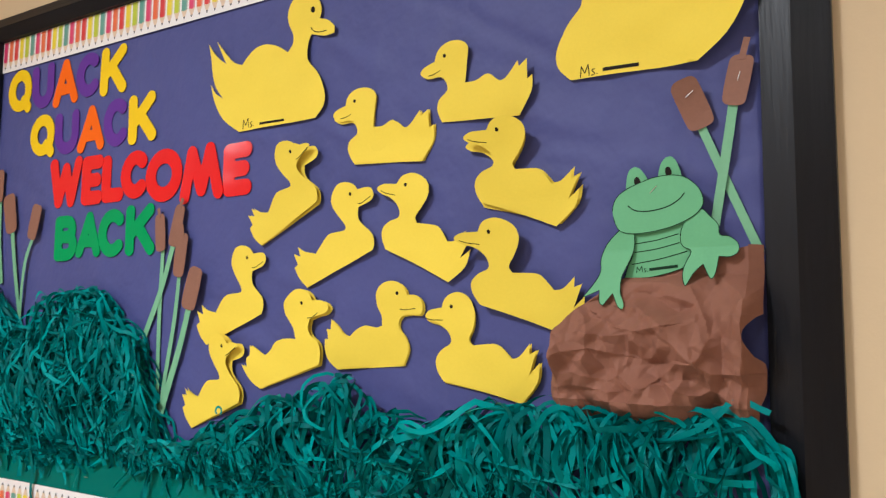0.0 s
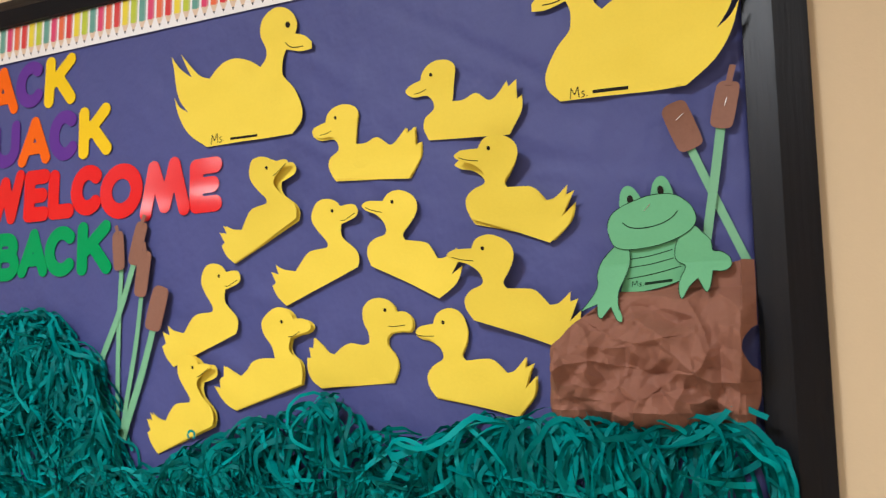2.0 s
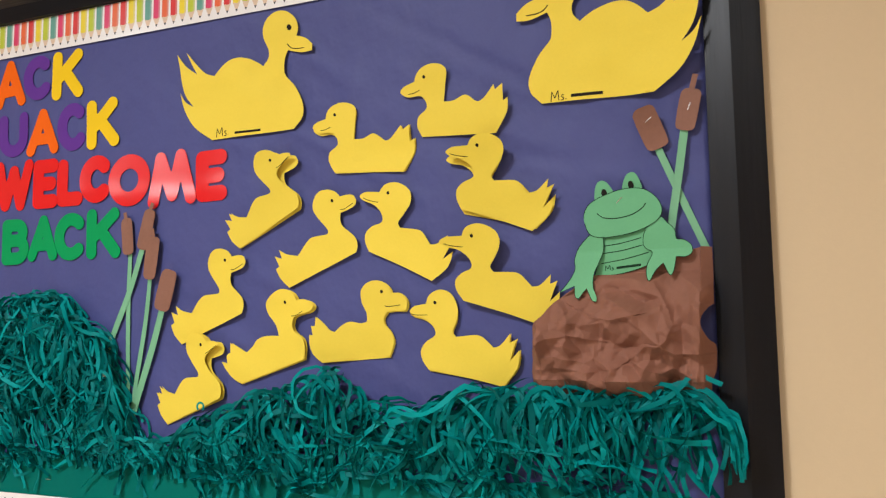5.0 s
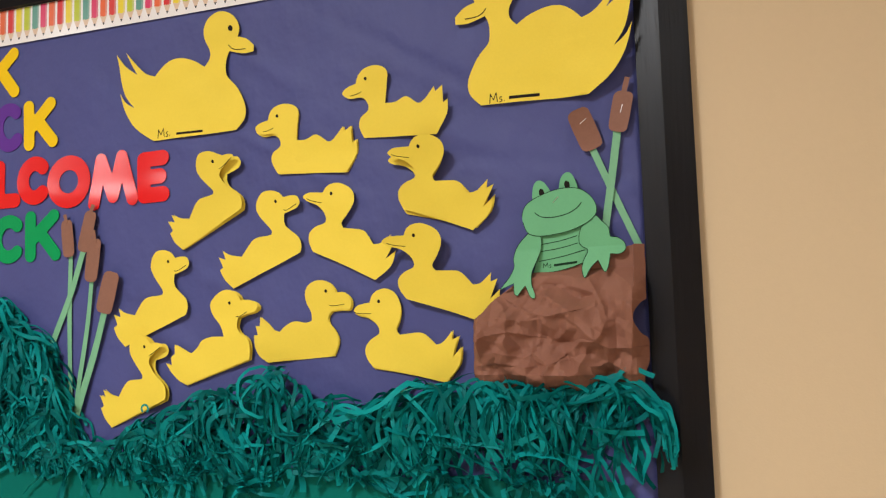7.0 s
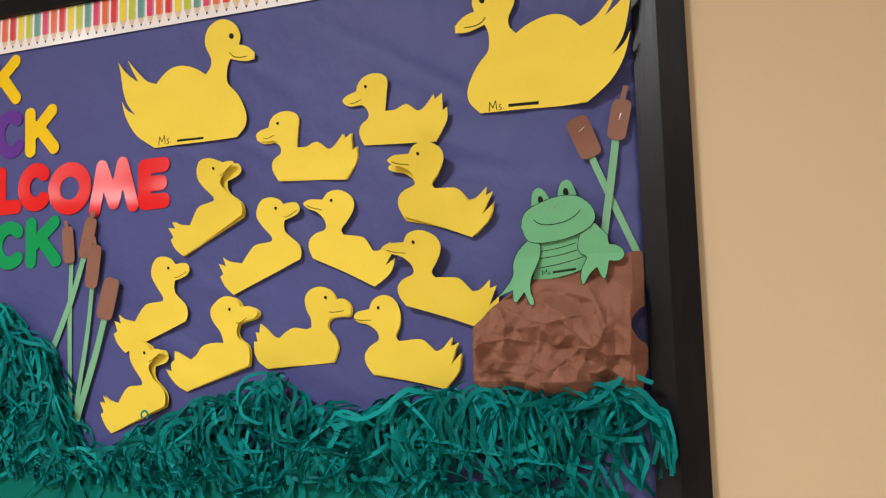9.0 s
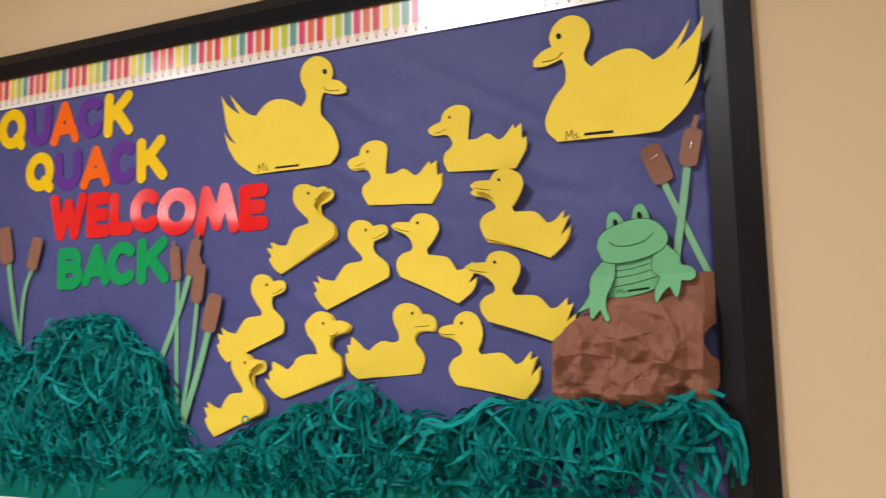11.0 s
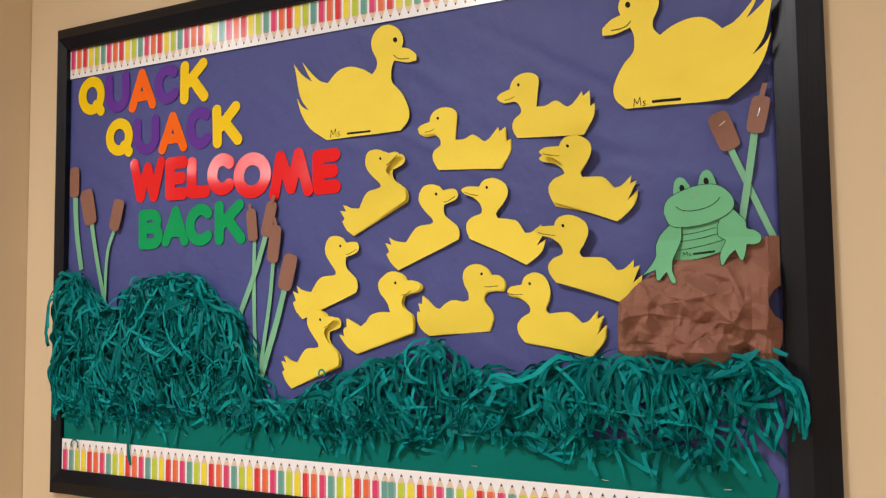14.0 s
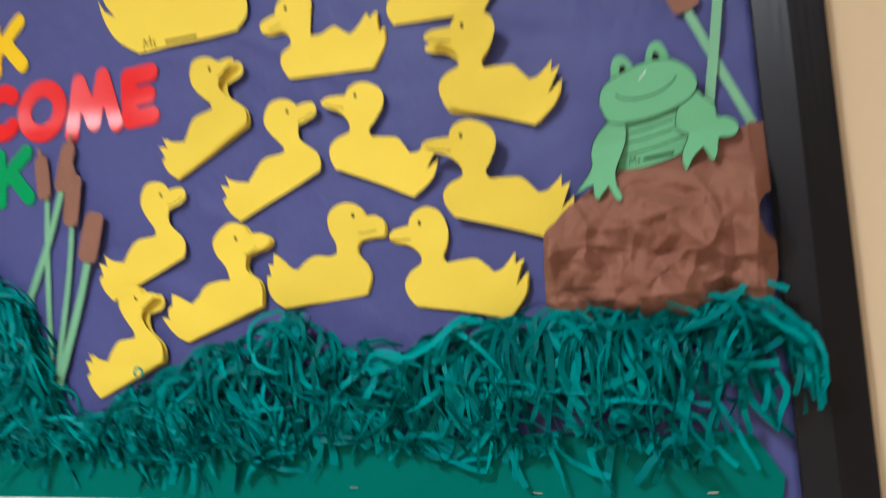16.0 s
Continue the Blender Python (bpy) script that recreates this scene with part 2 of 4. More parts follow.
def blue_wave(x, z):
    y = 0.0045 * noise.noise((x * 3.2, 0, z * 4.1)) + 0.0009 * noise.noise((x * 15 + 2 * z, 9, z * 11)) + 0.0022 * noise.noise((x * 7 + z * 4, 3, z * 6))
    for cx, cz, slope, w, s in CREASE:
        d = ((z - cz) - slope * (x - cx)) / math.hypot(1, slope)
        along = math.hypot(x - cx, z - cz)
        y += s * 0.0036 * math.exp(-(d / w) ** 2) * math.exp(-(along / 0.28) ** 2)
    edge = min(1.0, min(x - IX0, IX1 - x, z - IZ0, IZ1 - z) / 0.03)
    taut = 0.25 + 0.75 * min(1.0, max(0.0, max(x + 0.87, 1.57 - z) / 0.06))   # pulled flat under the letters
    return max(-0.0024, min(0.0025, y)) * max(0.0, edge) * taut


bm = bmesh.new()
NX, NZ = 200, 130
rows = [[bm.verts.new((IX0 + 0.001 + (IX1 - IX0 - 0.002) * i / NX, 0.0, IZ0 + 0.001 + (IZ1 - IZ0 - 0.002) * j / NZ)) for i in range(NX + 1)] for j in range(NZ + 1)]
for r in rows:
    for v in r:
        v.co.y = blue_wave(v.co.x, v.co.z)
for j in range(NZ):
    for i in range(NX):
        bm.faces.new((rows[j][i], rows[j][i + 1], rows[j + 1][i + 1], rows[j + 1][i]))
ret = bmesh.ops.extrude_face_region(bm, geom=[f for f in bm.faces])
bmesh.ops.translate(bm, vec=(0, 0.004, 0), verts=[g for g in ret["geom"] if isinstance(g, bmesh.types.BMVert)])
bmesh.ops.recalc_face_normals(bm, faces=bm.faces[:])
tagged(part("paper_background", bm, BLUE, smooth=True), "dusky blue poster paper stapled over the board, faintly creased", "paper sheet")

# green poster paper along the foot of the board
out = [(-1.700, 1.108), (-0.060, 1.108), (-0.052, 1.150), (-0.08, 1.196)] + [(-0.08 - 0.0405 * k, 1.196 + 0.006 * math.sin(k * 1.3)) for k in range(1, 41)]
strip_sheet = tagged(part("green_paper_strip", sheet(out, 0.02, 0.0005, lambda x, z: -0.0058 - 0.0015 * noise.noise((x * 5, 0, z * 12))), GREEN, smooth=True),
       "dark green glossy poster paper strip along the board's foot", "paper sheet")
for sx, sz, turn in ((-1.30, 1.148, 3), (-0.93, 1.137, -4), (-0.585, 1.135, 2), (-0.335, 1.130, 4), (-0.130, 1.132, -3)):
    staple(strip_sheet, sx, -0.0085, sz, turn)


# ---- pencil trim ----
def pencil_mesh(color, w=0.0160, h=0.0660):
    """A printed pencil: painted shaft with its centre ridge, bare wood cone and lead."""
    bm = bmesh.new()
    def strip(x0, x1, x0b, x1b, z0, z1, mi):
        f = bm.faces.new([bm.verts.new(c) for c in ((x0, 0, z0), (x1, 0, z0), (x1b, 0, z1), (x0b, 0, z1))])
        f.material_index = mi
    a = w / 2
    for u0, u1 in ((-1, -0.36), (-0.36, 0.5), (0.5, 1)):
        strip(a * u0, a * u1, a * u0, a * u1, 0, 0.0495 - 0.001 * abs(u0 + u1), 3 if u0 > 0 else 0)
        strip(a * u0, a * u1, a * u0 * 0.34, a * u1 * 0.34, 0.0495 - 0.001 * abs(u0 + u1), 0.0610, 1)
        strip(a * u0 * 0.34, a * u1 * 0.34, a * u0 * 0.05, a * u1 * 0.05, 0.0610, h, 2)
    bmesh.ops.remove_doubles(bm, verts=bm.verts[:], dist=1e-6)
    ret = bmesh.ops.extrude_face_region(bm, geom=bm.faces[:])
    bmesh.ops.translate(bm, vec=(0, -0.0005, 0), verts=[g for g in ret["geom"] if isinstance(g, bmesh.types.BMVert)])
    bmesh.ops.recalc_face_normals(bm, faces=bm.faces[:])
    me = bpy.data.meshes.new("pencil")
    bm.to_mesh(me)
    bm.free()
    for q in (PENCIL[color], WOODTIP, LEAD, PENCIL_LIGHT[color]):
        me.materials.append(q)
    return me


PENCIL_MESH = {c: pencil_mesh(c) for c in PENCIL}


def trim(x0, x1, z0, z1, first, order, down, label, pitch, seam):
    wave = lambda x, z: -0.0090 - 0.0010 * noise.noise((x * 4, 7, z * 2)) if not down else -0.0035 - 0.0012 * noise.noise((x * 4, 7, 1))
    base = pose((x0 + x1) / 2, 0, z0)
    root = thing("border_trim", label, "border trim", base, "pencil borders")
    part("paper_strip", sheet([(x0, z0), (x1, z0), (x1, z1), (x0, z1)], 0.03, 0.0004, lambda x, z: wave(x, 0)), WHITE, root, "white printed card strip", base.inverted(), True)
    x, k = first, 0
    while x < x1 - 0.008:
        ob = new("pencil", PENCIL_MESH[order[k % 6]])
        ob.parent = root
        y = min(wave(x - 0.007, 0), wave(x + 0.007, 0)) - 0.0006
        z = z1 - 0.0005 if down else z0 + 0.0005
        ob.matrix_basis = base.inverted() @ pose(x, y, z, 0, 180 if down else 0, 0) @ pose(0, 0, 0, 0, 0, 180 if down else 0)
        x += pitch
        k += 1
        if x - pitch < seam <= x:   # two strips meet: the colour repeats
            k -= 1
            x -= 0.25 * pitch


trim(-1.703, -0.039, 2.027, 2.1005, -1.692, ("pink", "orange", "red", "yellow", "lime", "teal"), True, "glossy border strip printed with rainbow pencils pointing down", 0.02115, 9)
trim(-1.703, -0.039, 1.0405, 1.116, -1.690, ("pink", "teal", "lime", "yellow", "red", "orange"), False, "glossy border strip printed with rainbow pencils pointing up", 0.02118, -0.775)

# ---- letters ----
def arc(cx, cy, rx, ry, a0, a1, n=16):
    return [(cx + rx * math.cos(radians(a0 + (a1 - a0) * k / n)), cy + ry * math.sin(radians(a0 + (a1 - a0) * k / n))) for k in range(n + 1)]


GLYPH = {
    "Q": [arc(0.46, 0.54, 0.46, 0.46, 0, 360, 24), [(0.68, 0.22), (0.92, 0.0)]],
    "U": [[(0, 1), (0, 0.42)] + arc(0.5, 0.42, 0.5, 0.42, 180, 360) + [(1, 0.42), (1, 1)]],
    "A": [[(0, 0), (0.5, 1), (1, 0)], [(0.25, 0.30), (0.75, 0.30)]],
    "C": [arc(0.52, 0.5, 0.52, 0.5, 48, 312, 22)],
    "K": [[(0, 0), (0, 1)], [(0.93, 1), (0.12, 0.45)], [(0.38, 0.58), (1, 0)]],
    "W": [[(0, 1), (0.24, 0), (0.5, 0.86), (0.74, 0), (1, 1)]],
    "E": [[(1, 1), (0, 1), (0, 0), (1, 0)], [(0, 0.5), (0.86, 0.5)]],
    "L": [[(0, 1), (0, 0), (1, 0)]],
    "O": [arc(0.5, 0.5, 0.5, 0.5, 0, 360, 26)],
    "M": [[(0, 0), (0.22, 1), (0.5, 0.12), (0.76, 1), (1, 0)]],
    "B": [[(0, 0), (0, 1), (0.55, 1)] + arc(0.55, 0.77, 0.36, 0.23, 90, -90, 8) + [(0.2, 0.54)], [(0.5, 0.54)] + arc(0.6, 0.27, 0.4, 0.27, 90, -90, 8) + [(0, 0)]],
}


def letter_mesh(strokes, w, h, r):
    """A die-cut letter with round ends: the sheet within r of its centre lines."""
    seg = []
    for s in strokes:
        q = [((u - 0.5) * (w - 2 * r), (v - 0.5) * (h - 2 * r)) for u, v in s]
        seg += list(zip(q, q[1:]))
    A = np.array([s[0] for s in seg])
    D = np.array([s[1] for s in seg]) - A
    L2 = np.maximum((D**2).sum(1), 1e-12)
    step = 0.0024
    nx, nz = int(w / step) + 4, int(h / step) + 4
    gx = (np.arange(nx) - (nx - 1) / 2) * step
    gz = (np.arange(nz) - (nz - 1) / 2) * step
    P = np.stack(np.meshgrid(gx, gz, indexing="ij"), -1)
    T = np.clip(((P[:, :, None] - A) * D).sum(-1) / L2, 0, 1)
    F = np.sqrt((((P[:, :, None] - A) - T[..., None] * D) ** 2).sum(-1)).min(-1) - r
    bm = bmesh.new()
    made = {}

    def corner(i, j):
        if (i, j) not in made:
            made[i, j] = bm.verts.new((gx[i], 0, gz[j]))
        return made[i, j]

    def cross(a, b):
        key = (min(a, b), max(a, b))
        if key not in made:
            u = F[a] / (F[a] - F[b])
            made[key] = bm.verts.new((gx[a[0]] + u * (gx[b[0]] - gx[a[0]]), 0, gz[a[1]] + u * (gz[b[1]] - gz[a[1]])))
        return made[key]

    for i in range(nx - 1):
        for j in range(nz - 1):
            ring = [(i, j), (i + 1, j), (i + 1, j + 1), (i, j + 1)]
            poly = []
            for k in range(4):
                a, b = ring[k], ring[(k + 1) % 4]
                if F[a] < 0:
                    poly.append(corner(*a))
                if (F[a] < 0) != (F[b] < 0):
                    poly.append(cross(a, b))
            if len(poly) > 2:
                bm.faces.new(poly)
    ret = bmesh.ops.extrude_face_region(bm, geom=bm.faces[:])
    front = [g for g in ret["geom"] if isinstance(g, bmesh.types.BMVert)]
    curl, ph = random.uniform(0.4, 1.4), random.uniform(0, 6)
    for v in front:
        v.co.y -= 0.0009
    for v in bm.verts:
        v.co.y -= 0.0009 * curl * (v.co.x / 0.05) ** 2 + 0.0004 * math.sin(v.co.z * 40 + ph)
    return bm


LETTERS = [
    ("Q", -1.623, 1.972, 0.097, 0.104, "yellow", 0), ("U", -1.536, 1.972, 0.083, 0.099, "purple", 2), ("A", -1.454, 1.969, 0.090, 0.104, "orange", 2),
    ("C", -1.372, 1.972, 0.083, 0.096, "purple", 4), ("K", -1.289, 1.969, 0.086, 0.104, "yellow", 0),
    ("Q", -1.525, 1.857, 0.096, 0.099, "yellow", 0), ("U", -1.438, 1.855, 0.085, 0.094, "purple", 2), ("A", -1.354, 1.854, 0.090, 0.099, "orange", 1),
    ("C", -1.272, 1.856, 0.082, 0.100, "purple", 4), ("K", -1.190, 1.855, 0.085, 0.102, "yellow", 2),
    ("W", -1.433, 1.746, 0.113, 0.108, "red", -1), ("E", -1.341, 1.743, 0.070, 0.103, "red", 0), ("L", -1.274, 1.741, 0.070, 0.098, "red", 0),
    ("C", -1.204, 1.742, 0.086, 0.097, "red", 0), ("O", -1.119, 1.733, 0.105, 0.104, "red", 0), ("M", -1.014, 1.728, 0.116, 0.109, "red", 3), ("E", -0.921, 1.726, 0.071, 0.097, "red", 1),
    ("B", -1.421, 1.626, 0.077, 0.096, "green", 0), ("A", -1.344, 1.630, 0.082, 0.095, "green", 0), ("C", -1.268, 1.629, 0.087, 0.097, "green", 0), ("K", -1.181, 1.631, 0.088, 0.101, "green", 0),
]
for i, (ch, x, z, w, h, color, tilt) in enumerate(LETTERS):
    r = 0.0145 if color == "red" else 0.0130
    if ch in "WMA":
        r *= 0.92
    word = "second greeting word" if 5 <= i < 10 else "first greeting word" if i < 5 else "WELCOME" if i < 17 else "BACK"
    gloss = "laminated " if color == "red" else ""
    ob = part("letter", letter_mesh(GLYPH[ch], w, h, r), LETTER[color], m=pose(x, -0.0014 - 0.0006 * (i % 2), z, 0, -tilt, 0))
    tagged(ob, f"{gloss}{color} die-cut card letter {ch} stapled on blue paper", "letter", word)

# ---- ducks ----
BIG = [(0, 0, 1), (-3.9, 2.7), (-6.3, 6.0), (-7.5, 9.8, 1), (-6.3, 8.0), (-4.4, 6.8, 1), (-6.3, 9.3), (-7.3, 12.7), (-8.2, 17.5, 1), (-6.3, 15.0), (-3.5, 13.0, 1),
       (-4.8, 15.0), (-6.0, 17.6, 1), (-3.9, 15.1), (-1.6, 13.0), (0.5, 12.2, 1), (2.3, 14.0), (4.0, 14.9), (6.3, 15.0), (9.1, 14.1), (11.3, 12.7, 1),
       (12.4, 14.0), (12.5, 15.6), (11.5, 17.8), (11.4, 19.8), (12.3, 21.5), (14.3, 22.5), (16.4, 22.2), (18.1, 20.8), (18.8, 18.9), (18.4, 17.4, 1),
       (20.3, 16.7), (21.9, 15.3, 1), (21.9, 14.1, 1), (19.7, 14.0), (16.7, 14.9, 1), (16.1, 13.5), (16.0, 11.7), (16.3, 10.2), (18.4, 7.8), (20.0, 4.5), (19.8, 2.1), (18.0, 0.2, 1)]
STEEP = [(-2.3, 9.6), (-1.3, 10.3), (0, 10.4), (1.4, 10.4, 1), (2, 11.4), (2.9, 12), (4.3, 12.2), (5.8, 11.7), (6.9, 10.8), (7.3, 9.5), (7, 8.2), (6.1, 6.7), (5.1, 5.3),
         (5.5, 4.4, 1), (8.7, 4.2), (9.7, 3.7), (11.1, 1.8, 1), (12.4, 2), (14.3, 3.5, 1), (14, 2.1, 1), (15.2, 2.5, 1), (13.5, -0.6, 1), (15.3, 0.8, 1), (14.5, -1.8),
         (11.7, -4.3, 1), (6.1, -2.1), (0, 0, 1), (-0.8, 1.6), (-0.8, 3.2), (0.3, 4.4), (1.9, 5.1), (2.2, 5.9), (1.7, 7.1), (0.4, 8.2), (-1.4, 8.8)]
LEVEL = [(-3.8, 8), (-3.1, 8.9), (-1.1, 9.5, 1), (-0.7, 10.7), (0.3, 11.7), (1.9, 12.2), (3.7, 11.9), (4.7, 10.8), (4.4, 8.5), (4, 5.6, 1), (5.8, 5.6), (7.9, 6.3), (9.9, 4.9),
         (11.2, 5.4), (12.9, 7.3, 1), (13.1, 6.4, 1), (14.4, 7.3, 1), (14.4, 4.4, 1), (15.2, 4.9, 1), (15, 2.5), (13, -0.7, 1), (0, 0, 1), (-0.9, 1.9), (-0.6, 3.5),
         (0.9, 4.7), (0.8, 6), (-0.2, 7), (-2.4, 7)]
RIGHT = [(0.3, 8.6), (-0.4, 7.7), (-2.9, 6.9, 1), (-3, 5.7), (-2.5, 4.6), (-0.2, 2.7), (0.3, 1.2), (0, 0, 1), (-13.7, -5.6, 1), (-15.3, -4.1), (-16.2, -2.3, 1),
         (-15.5, -1.8, 1), (-16.4, 0, 1), (-14.9, -0.5, 1), (-15.5, 1.1, 1), (-14, 0.3), (-11.7, -0.1, 1), (-10, 2.1), (-8.7, 3), (-5.7, 3.4), (-5.6, 4.2), (-7.4, 6.2),
         (-8.4, 7.8), (-8.3, 9.4), (-7.3, 10.8), (-5.5, 11.1), (-3.8, 10.6), (-2.9, 9.7, 1), (-1.4, 9.9), (-0.2, 9.7)]
GAPE = [(0.0, 9.3, 1), (-1.6, 8.4), (-3.2, 7.3, 1), (-3.6, 6.3), (-2.6, 4.7, 1)] + RIGHT[5:]
BROAD = [(3.5, 8.4), (3.0, 7.5), (1.4, 7.5), (-0.3, 7.3, 1), (-1, 6.4), (-0.8, 5.3), (0.3, 4.1), (0.9, 2.3), (0, 0, 1), (-13.3, -1.1, 1), (-15, 0.1), (-15.8, 1.7), (-15.9, 3.6, 1),
         (-15.2, 3.6, 1), (-15.6, 5.2, 1), (-14.8, 5.1, 1), (-14.7, 6.7, 1), (-13.2, 5.6), (-12, 4.5), (-10.7, 4.1, 1), (-9.3, 5.2), (-7.7, 5.8), (-5.5, 5.5), (-4.3, 5.8, 1),
         (-4.4, 7.2), (-5.3, 8.9), (-5.4, 10.9), (-4.3, 12.2), (-2.6, 12.6), (-0.9, 12.2), (0.2, 11.2), (0.5, 10.4, 1), (2.1, 10.4), (3.2, 9.6)]
THICK = [(1.7, 8.8), (0.9, 8.1), (-0.8, 7.7), (-2.2, 7.2, 1), (-2.5, 5.8), (-1.9, 4.7), (-0.4, 3.6), (0.1, 2), (0, 0, 1), (-13.1, -4.4, 1), (-14.8, -3.6), (-16.2, -2.2), (-17.4, -0.5, 1),
         (-16.1, -1, 1), (-16.3, 0.5), (-15.6, 1.1, 1), (-15.7, 2.8, 1), (-14.1, 2), (-12.3, 1.1, 1), (-11, 2.1), (-9.9, 3.4), (-7.9, 4), (-5.3, 4, 1), (-6, 5.8), (-7.7, 7.9),
         (-8.1, 9.7), (-7.1, 11), (-5.4, 12), (-3.7, 12), (-2.4, 11.3), (-1.7, 10.2, 1), (0.1, 10.2), (1.4, 9.6)]
FACE = {  # eye, then the line of the bill
    "steep": [(3.0, 10.3), (-1.6, 9.3), (-0.5, 8.9), (1.3, 8.6)],
    "level": [(0.7, 10.1), (-2.3, 7.5), (-1.3, 7.6), (-0.2, 8.0)],
    "right": [(-4.5, 9.1), (-3.0, 7.5), (-2.2, 7.5), (-0.3, 8.4)],
    "gape": [(-4.5, 9.1), (-3.4, 7.6), (-2.4, 8.0), (-0.5, 9.1)],
    "broad": [(-1.4, 10.7), (-0.8, 8.3), (0.1, 8.2), (2.1, 8.4)],
    "thick": [(-4.0, 9.8), (-2.7, 7.4), (-1.7, 7.5), (-0.5, 8.2)],
    "big": [(17.0, 19.1), (16.5, 16.1), (17.3, 15.3), (18.5, 14.9), (20.2, 14.8)],
}
SHAPE = {"steep": STEEP, "level": LEVEL, "right": RIGHT, "gape": GAPE, "broad": BROAD, "thick": THICK, "big": BIG}


def duck(name, kind, label, x, z, a, b, c, d, out, lean, back_turn, group, bars=(), stand=0.003, head=None, nudge=(), title=(), slope=0.0, tail=0.0):
    """A cut-out duck: card front, card back where it is doubled, inked eye and bill. (a b; c d) turns and skews its outline."""
    root = thing(name, label, "paper duck", pose(x, 0, z), group)
    k = 0.01
    face = FACE[kind]
    if head:   # the head leans and stands off by a little, as it was folded and glued
        b, d = b + 100 * head[0] / face[0][1], d + 100 * head[1] / face[0][1]
    near = lambda p: (p[0] + sum(w * math.exp(-math.hypot(p[0] - u, p[1] - v) ** 2 / r**2) for u, v, r, w in nudge), *p[1:])
    put = lambda p: (k * (a * p[0] + b * p[1]), k * (c * p[0] + d * p[1]))
    pts = [(*put(near(p)), *(p[2:])) for p in SHAPE[kind]]
    line = spline(pts)
    zs = [p[1] for p in line]
    z0, z1 = min(zs), max(zs)
    xs = [p[0] for p in line]
    xm, xh = (min(xs) + max(xs)) / 2, (max(xs) - min(xs)) / 2
    ph = random.uniform(0, 9)

    nod = 0.0

    def bend(px, pz):
        v = max(0.0, (pz - z0) / (z1 - z0))
        u = (px - xm) / xh
        return -(stand + 0.82 * out * (0.35 + 0.65 * v ** 0.8) + lean * u * out + 0.25 * out * (u * u - 0.3) + nod * (max(0.0, v - 0.25) / 0.75) ** 1.4
                 + tail * max(0.0, u) ** 2 + 0.0030 * noise.noise((px * 15 + ph, 0, pz * 22)))

    ex, ez = put(face[0])
    if head:
        rise = max(0.05, (ez - z0) / (z1 - z0) - 0.25) / 0.75
        nod = (head[2] + bend(ex, ez)) / rise ** 1.4
    part("front_card", sheet(line, 0.007, 0.0005, bend), YELLOW, root, smooth=True)
    big = kind == "big"
    on = lambda px, pz: bend(px, pz) - 0.0006
    rr = 0.0046 if big else 0.0025
    part("eye", sheet(disc(ex, ez, rr, rr * 1.2, 0.3), 0, 0.0003, on), INK, root, "inked dark eye")
    part("bill_line", sheet(stroke([put(p) for p in face[1:]], 0.0015 if big else 0.0010), 0.005, 0.0003, on), INK, root, "thin inked bill line")
    for u, v, h in title:
        for q in MS:
            part("title_stroke", sheet(stroke([(k * (u + h * m[0] * 0.9), k * (v + h * (m[1] + slope * m[0]))) for m in q], 0.0013), 0.006, 0.0003, on), INK, root, "handwritten ink stroke")
    for bx0, bx1, bz, bh in bars:
        part("writing_bar", sheet([put(p) for p in ((bx0, bz), (bx1, bz), (bx1, bz + bh), (bx0, bz + bh))], 0.01, 0.0003, on), INK, root, "small plain dark ink bar")
    if back_turn is not None:
        turn = Matrix.Rotation(radians(back_turn), 2)
        piv = Vector((xm, z0 + 0.3 * (z1 - z0)))
        base = spline([(*put(p), *(p[2:])) for p in RIGHT]) if kind == "gape" else line
        back = [turn @ (Vector(p) - piv) + piv + Vector((0.0012, -0.0012)) for p in base]
        part("back_card", sheet(back, 0.012, 0.0005, lambda px, pz: min(-0.0033, 0.45 * bend(px, pz))), YELLOW, root, "second card layer behind")
    return root


MS = [[(0, 0), (0.12, 0.95)], [(0.10, 0.95), (0.45, 0.3)], [(0.45, 0.3), (0.8, 1.0)], [(0.8, 1.0), (0.9, 0.02)],
      [(1.45, 0.48), (1.25, 0.5), (1.2, 0.33), (1.42, 0.2), (1.36, 0.03), (1.12, 0.0)], [(1.66, 0.02), (1.71, 0.08)]]
duck("large_duck", "big", "large yellow card duck facing the greeting, inked face", -0.919, 1.793, 1, 0, 0, 1, 0.004, 0.1, None, "grown ducks",
     [(5.2, 10.8, 0.62, 0.42)], title=[(1.0, 0.35, 1.75)], slope=0.08)
duck("large_duck", "big", "large yellow card duck beside the frame, inked face", -0.109, 1.7835, -0.966, 0.002, 0.014, 0.988, 0.010, 0.3, None, "grown ducks",
     [(8.0, 13.1, 0.70, 0.5)], title=[(-15.9, 0.55, 1.6)], slope=0.03, tail=0.028)
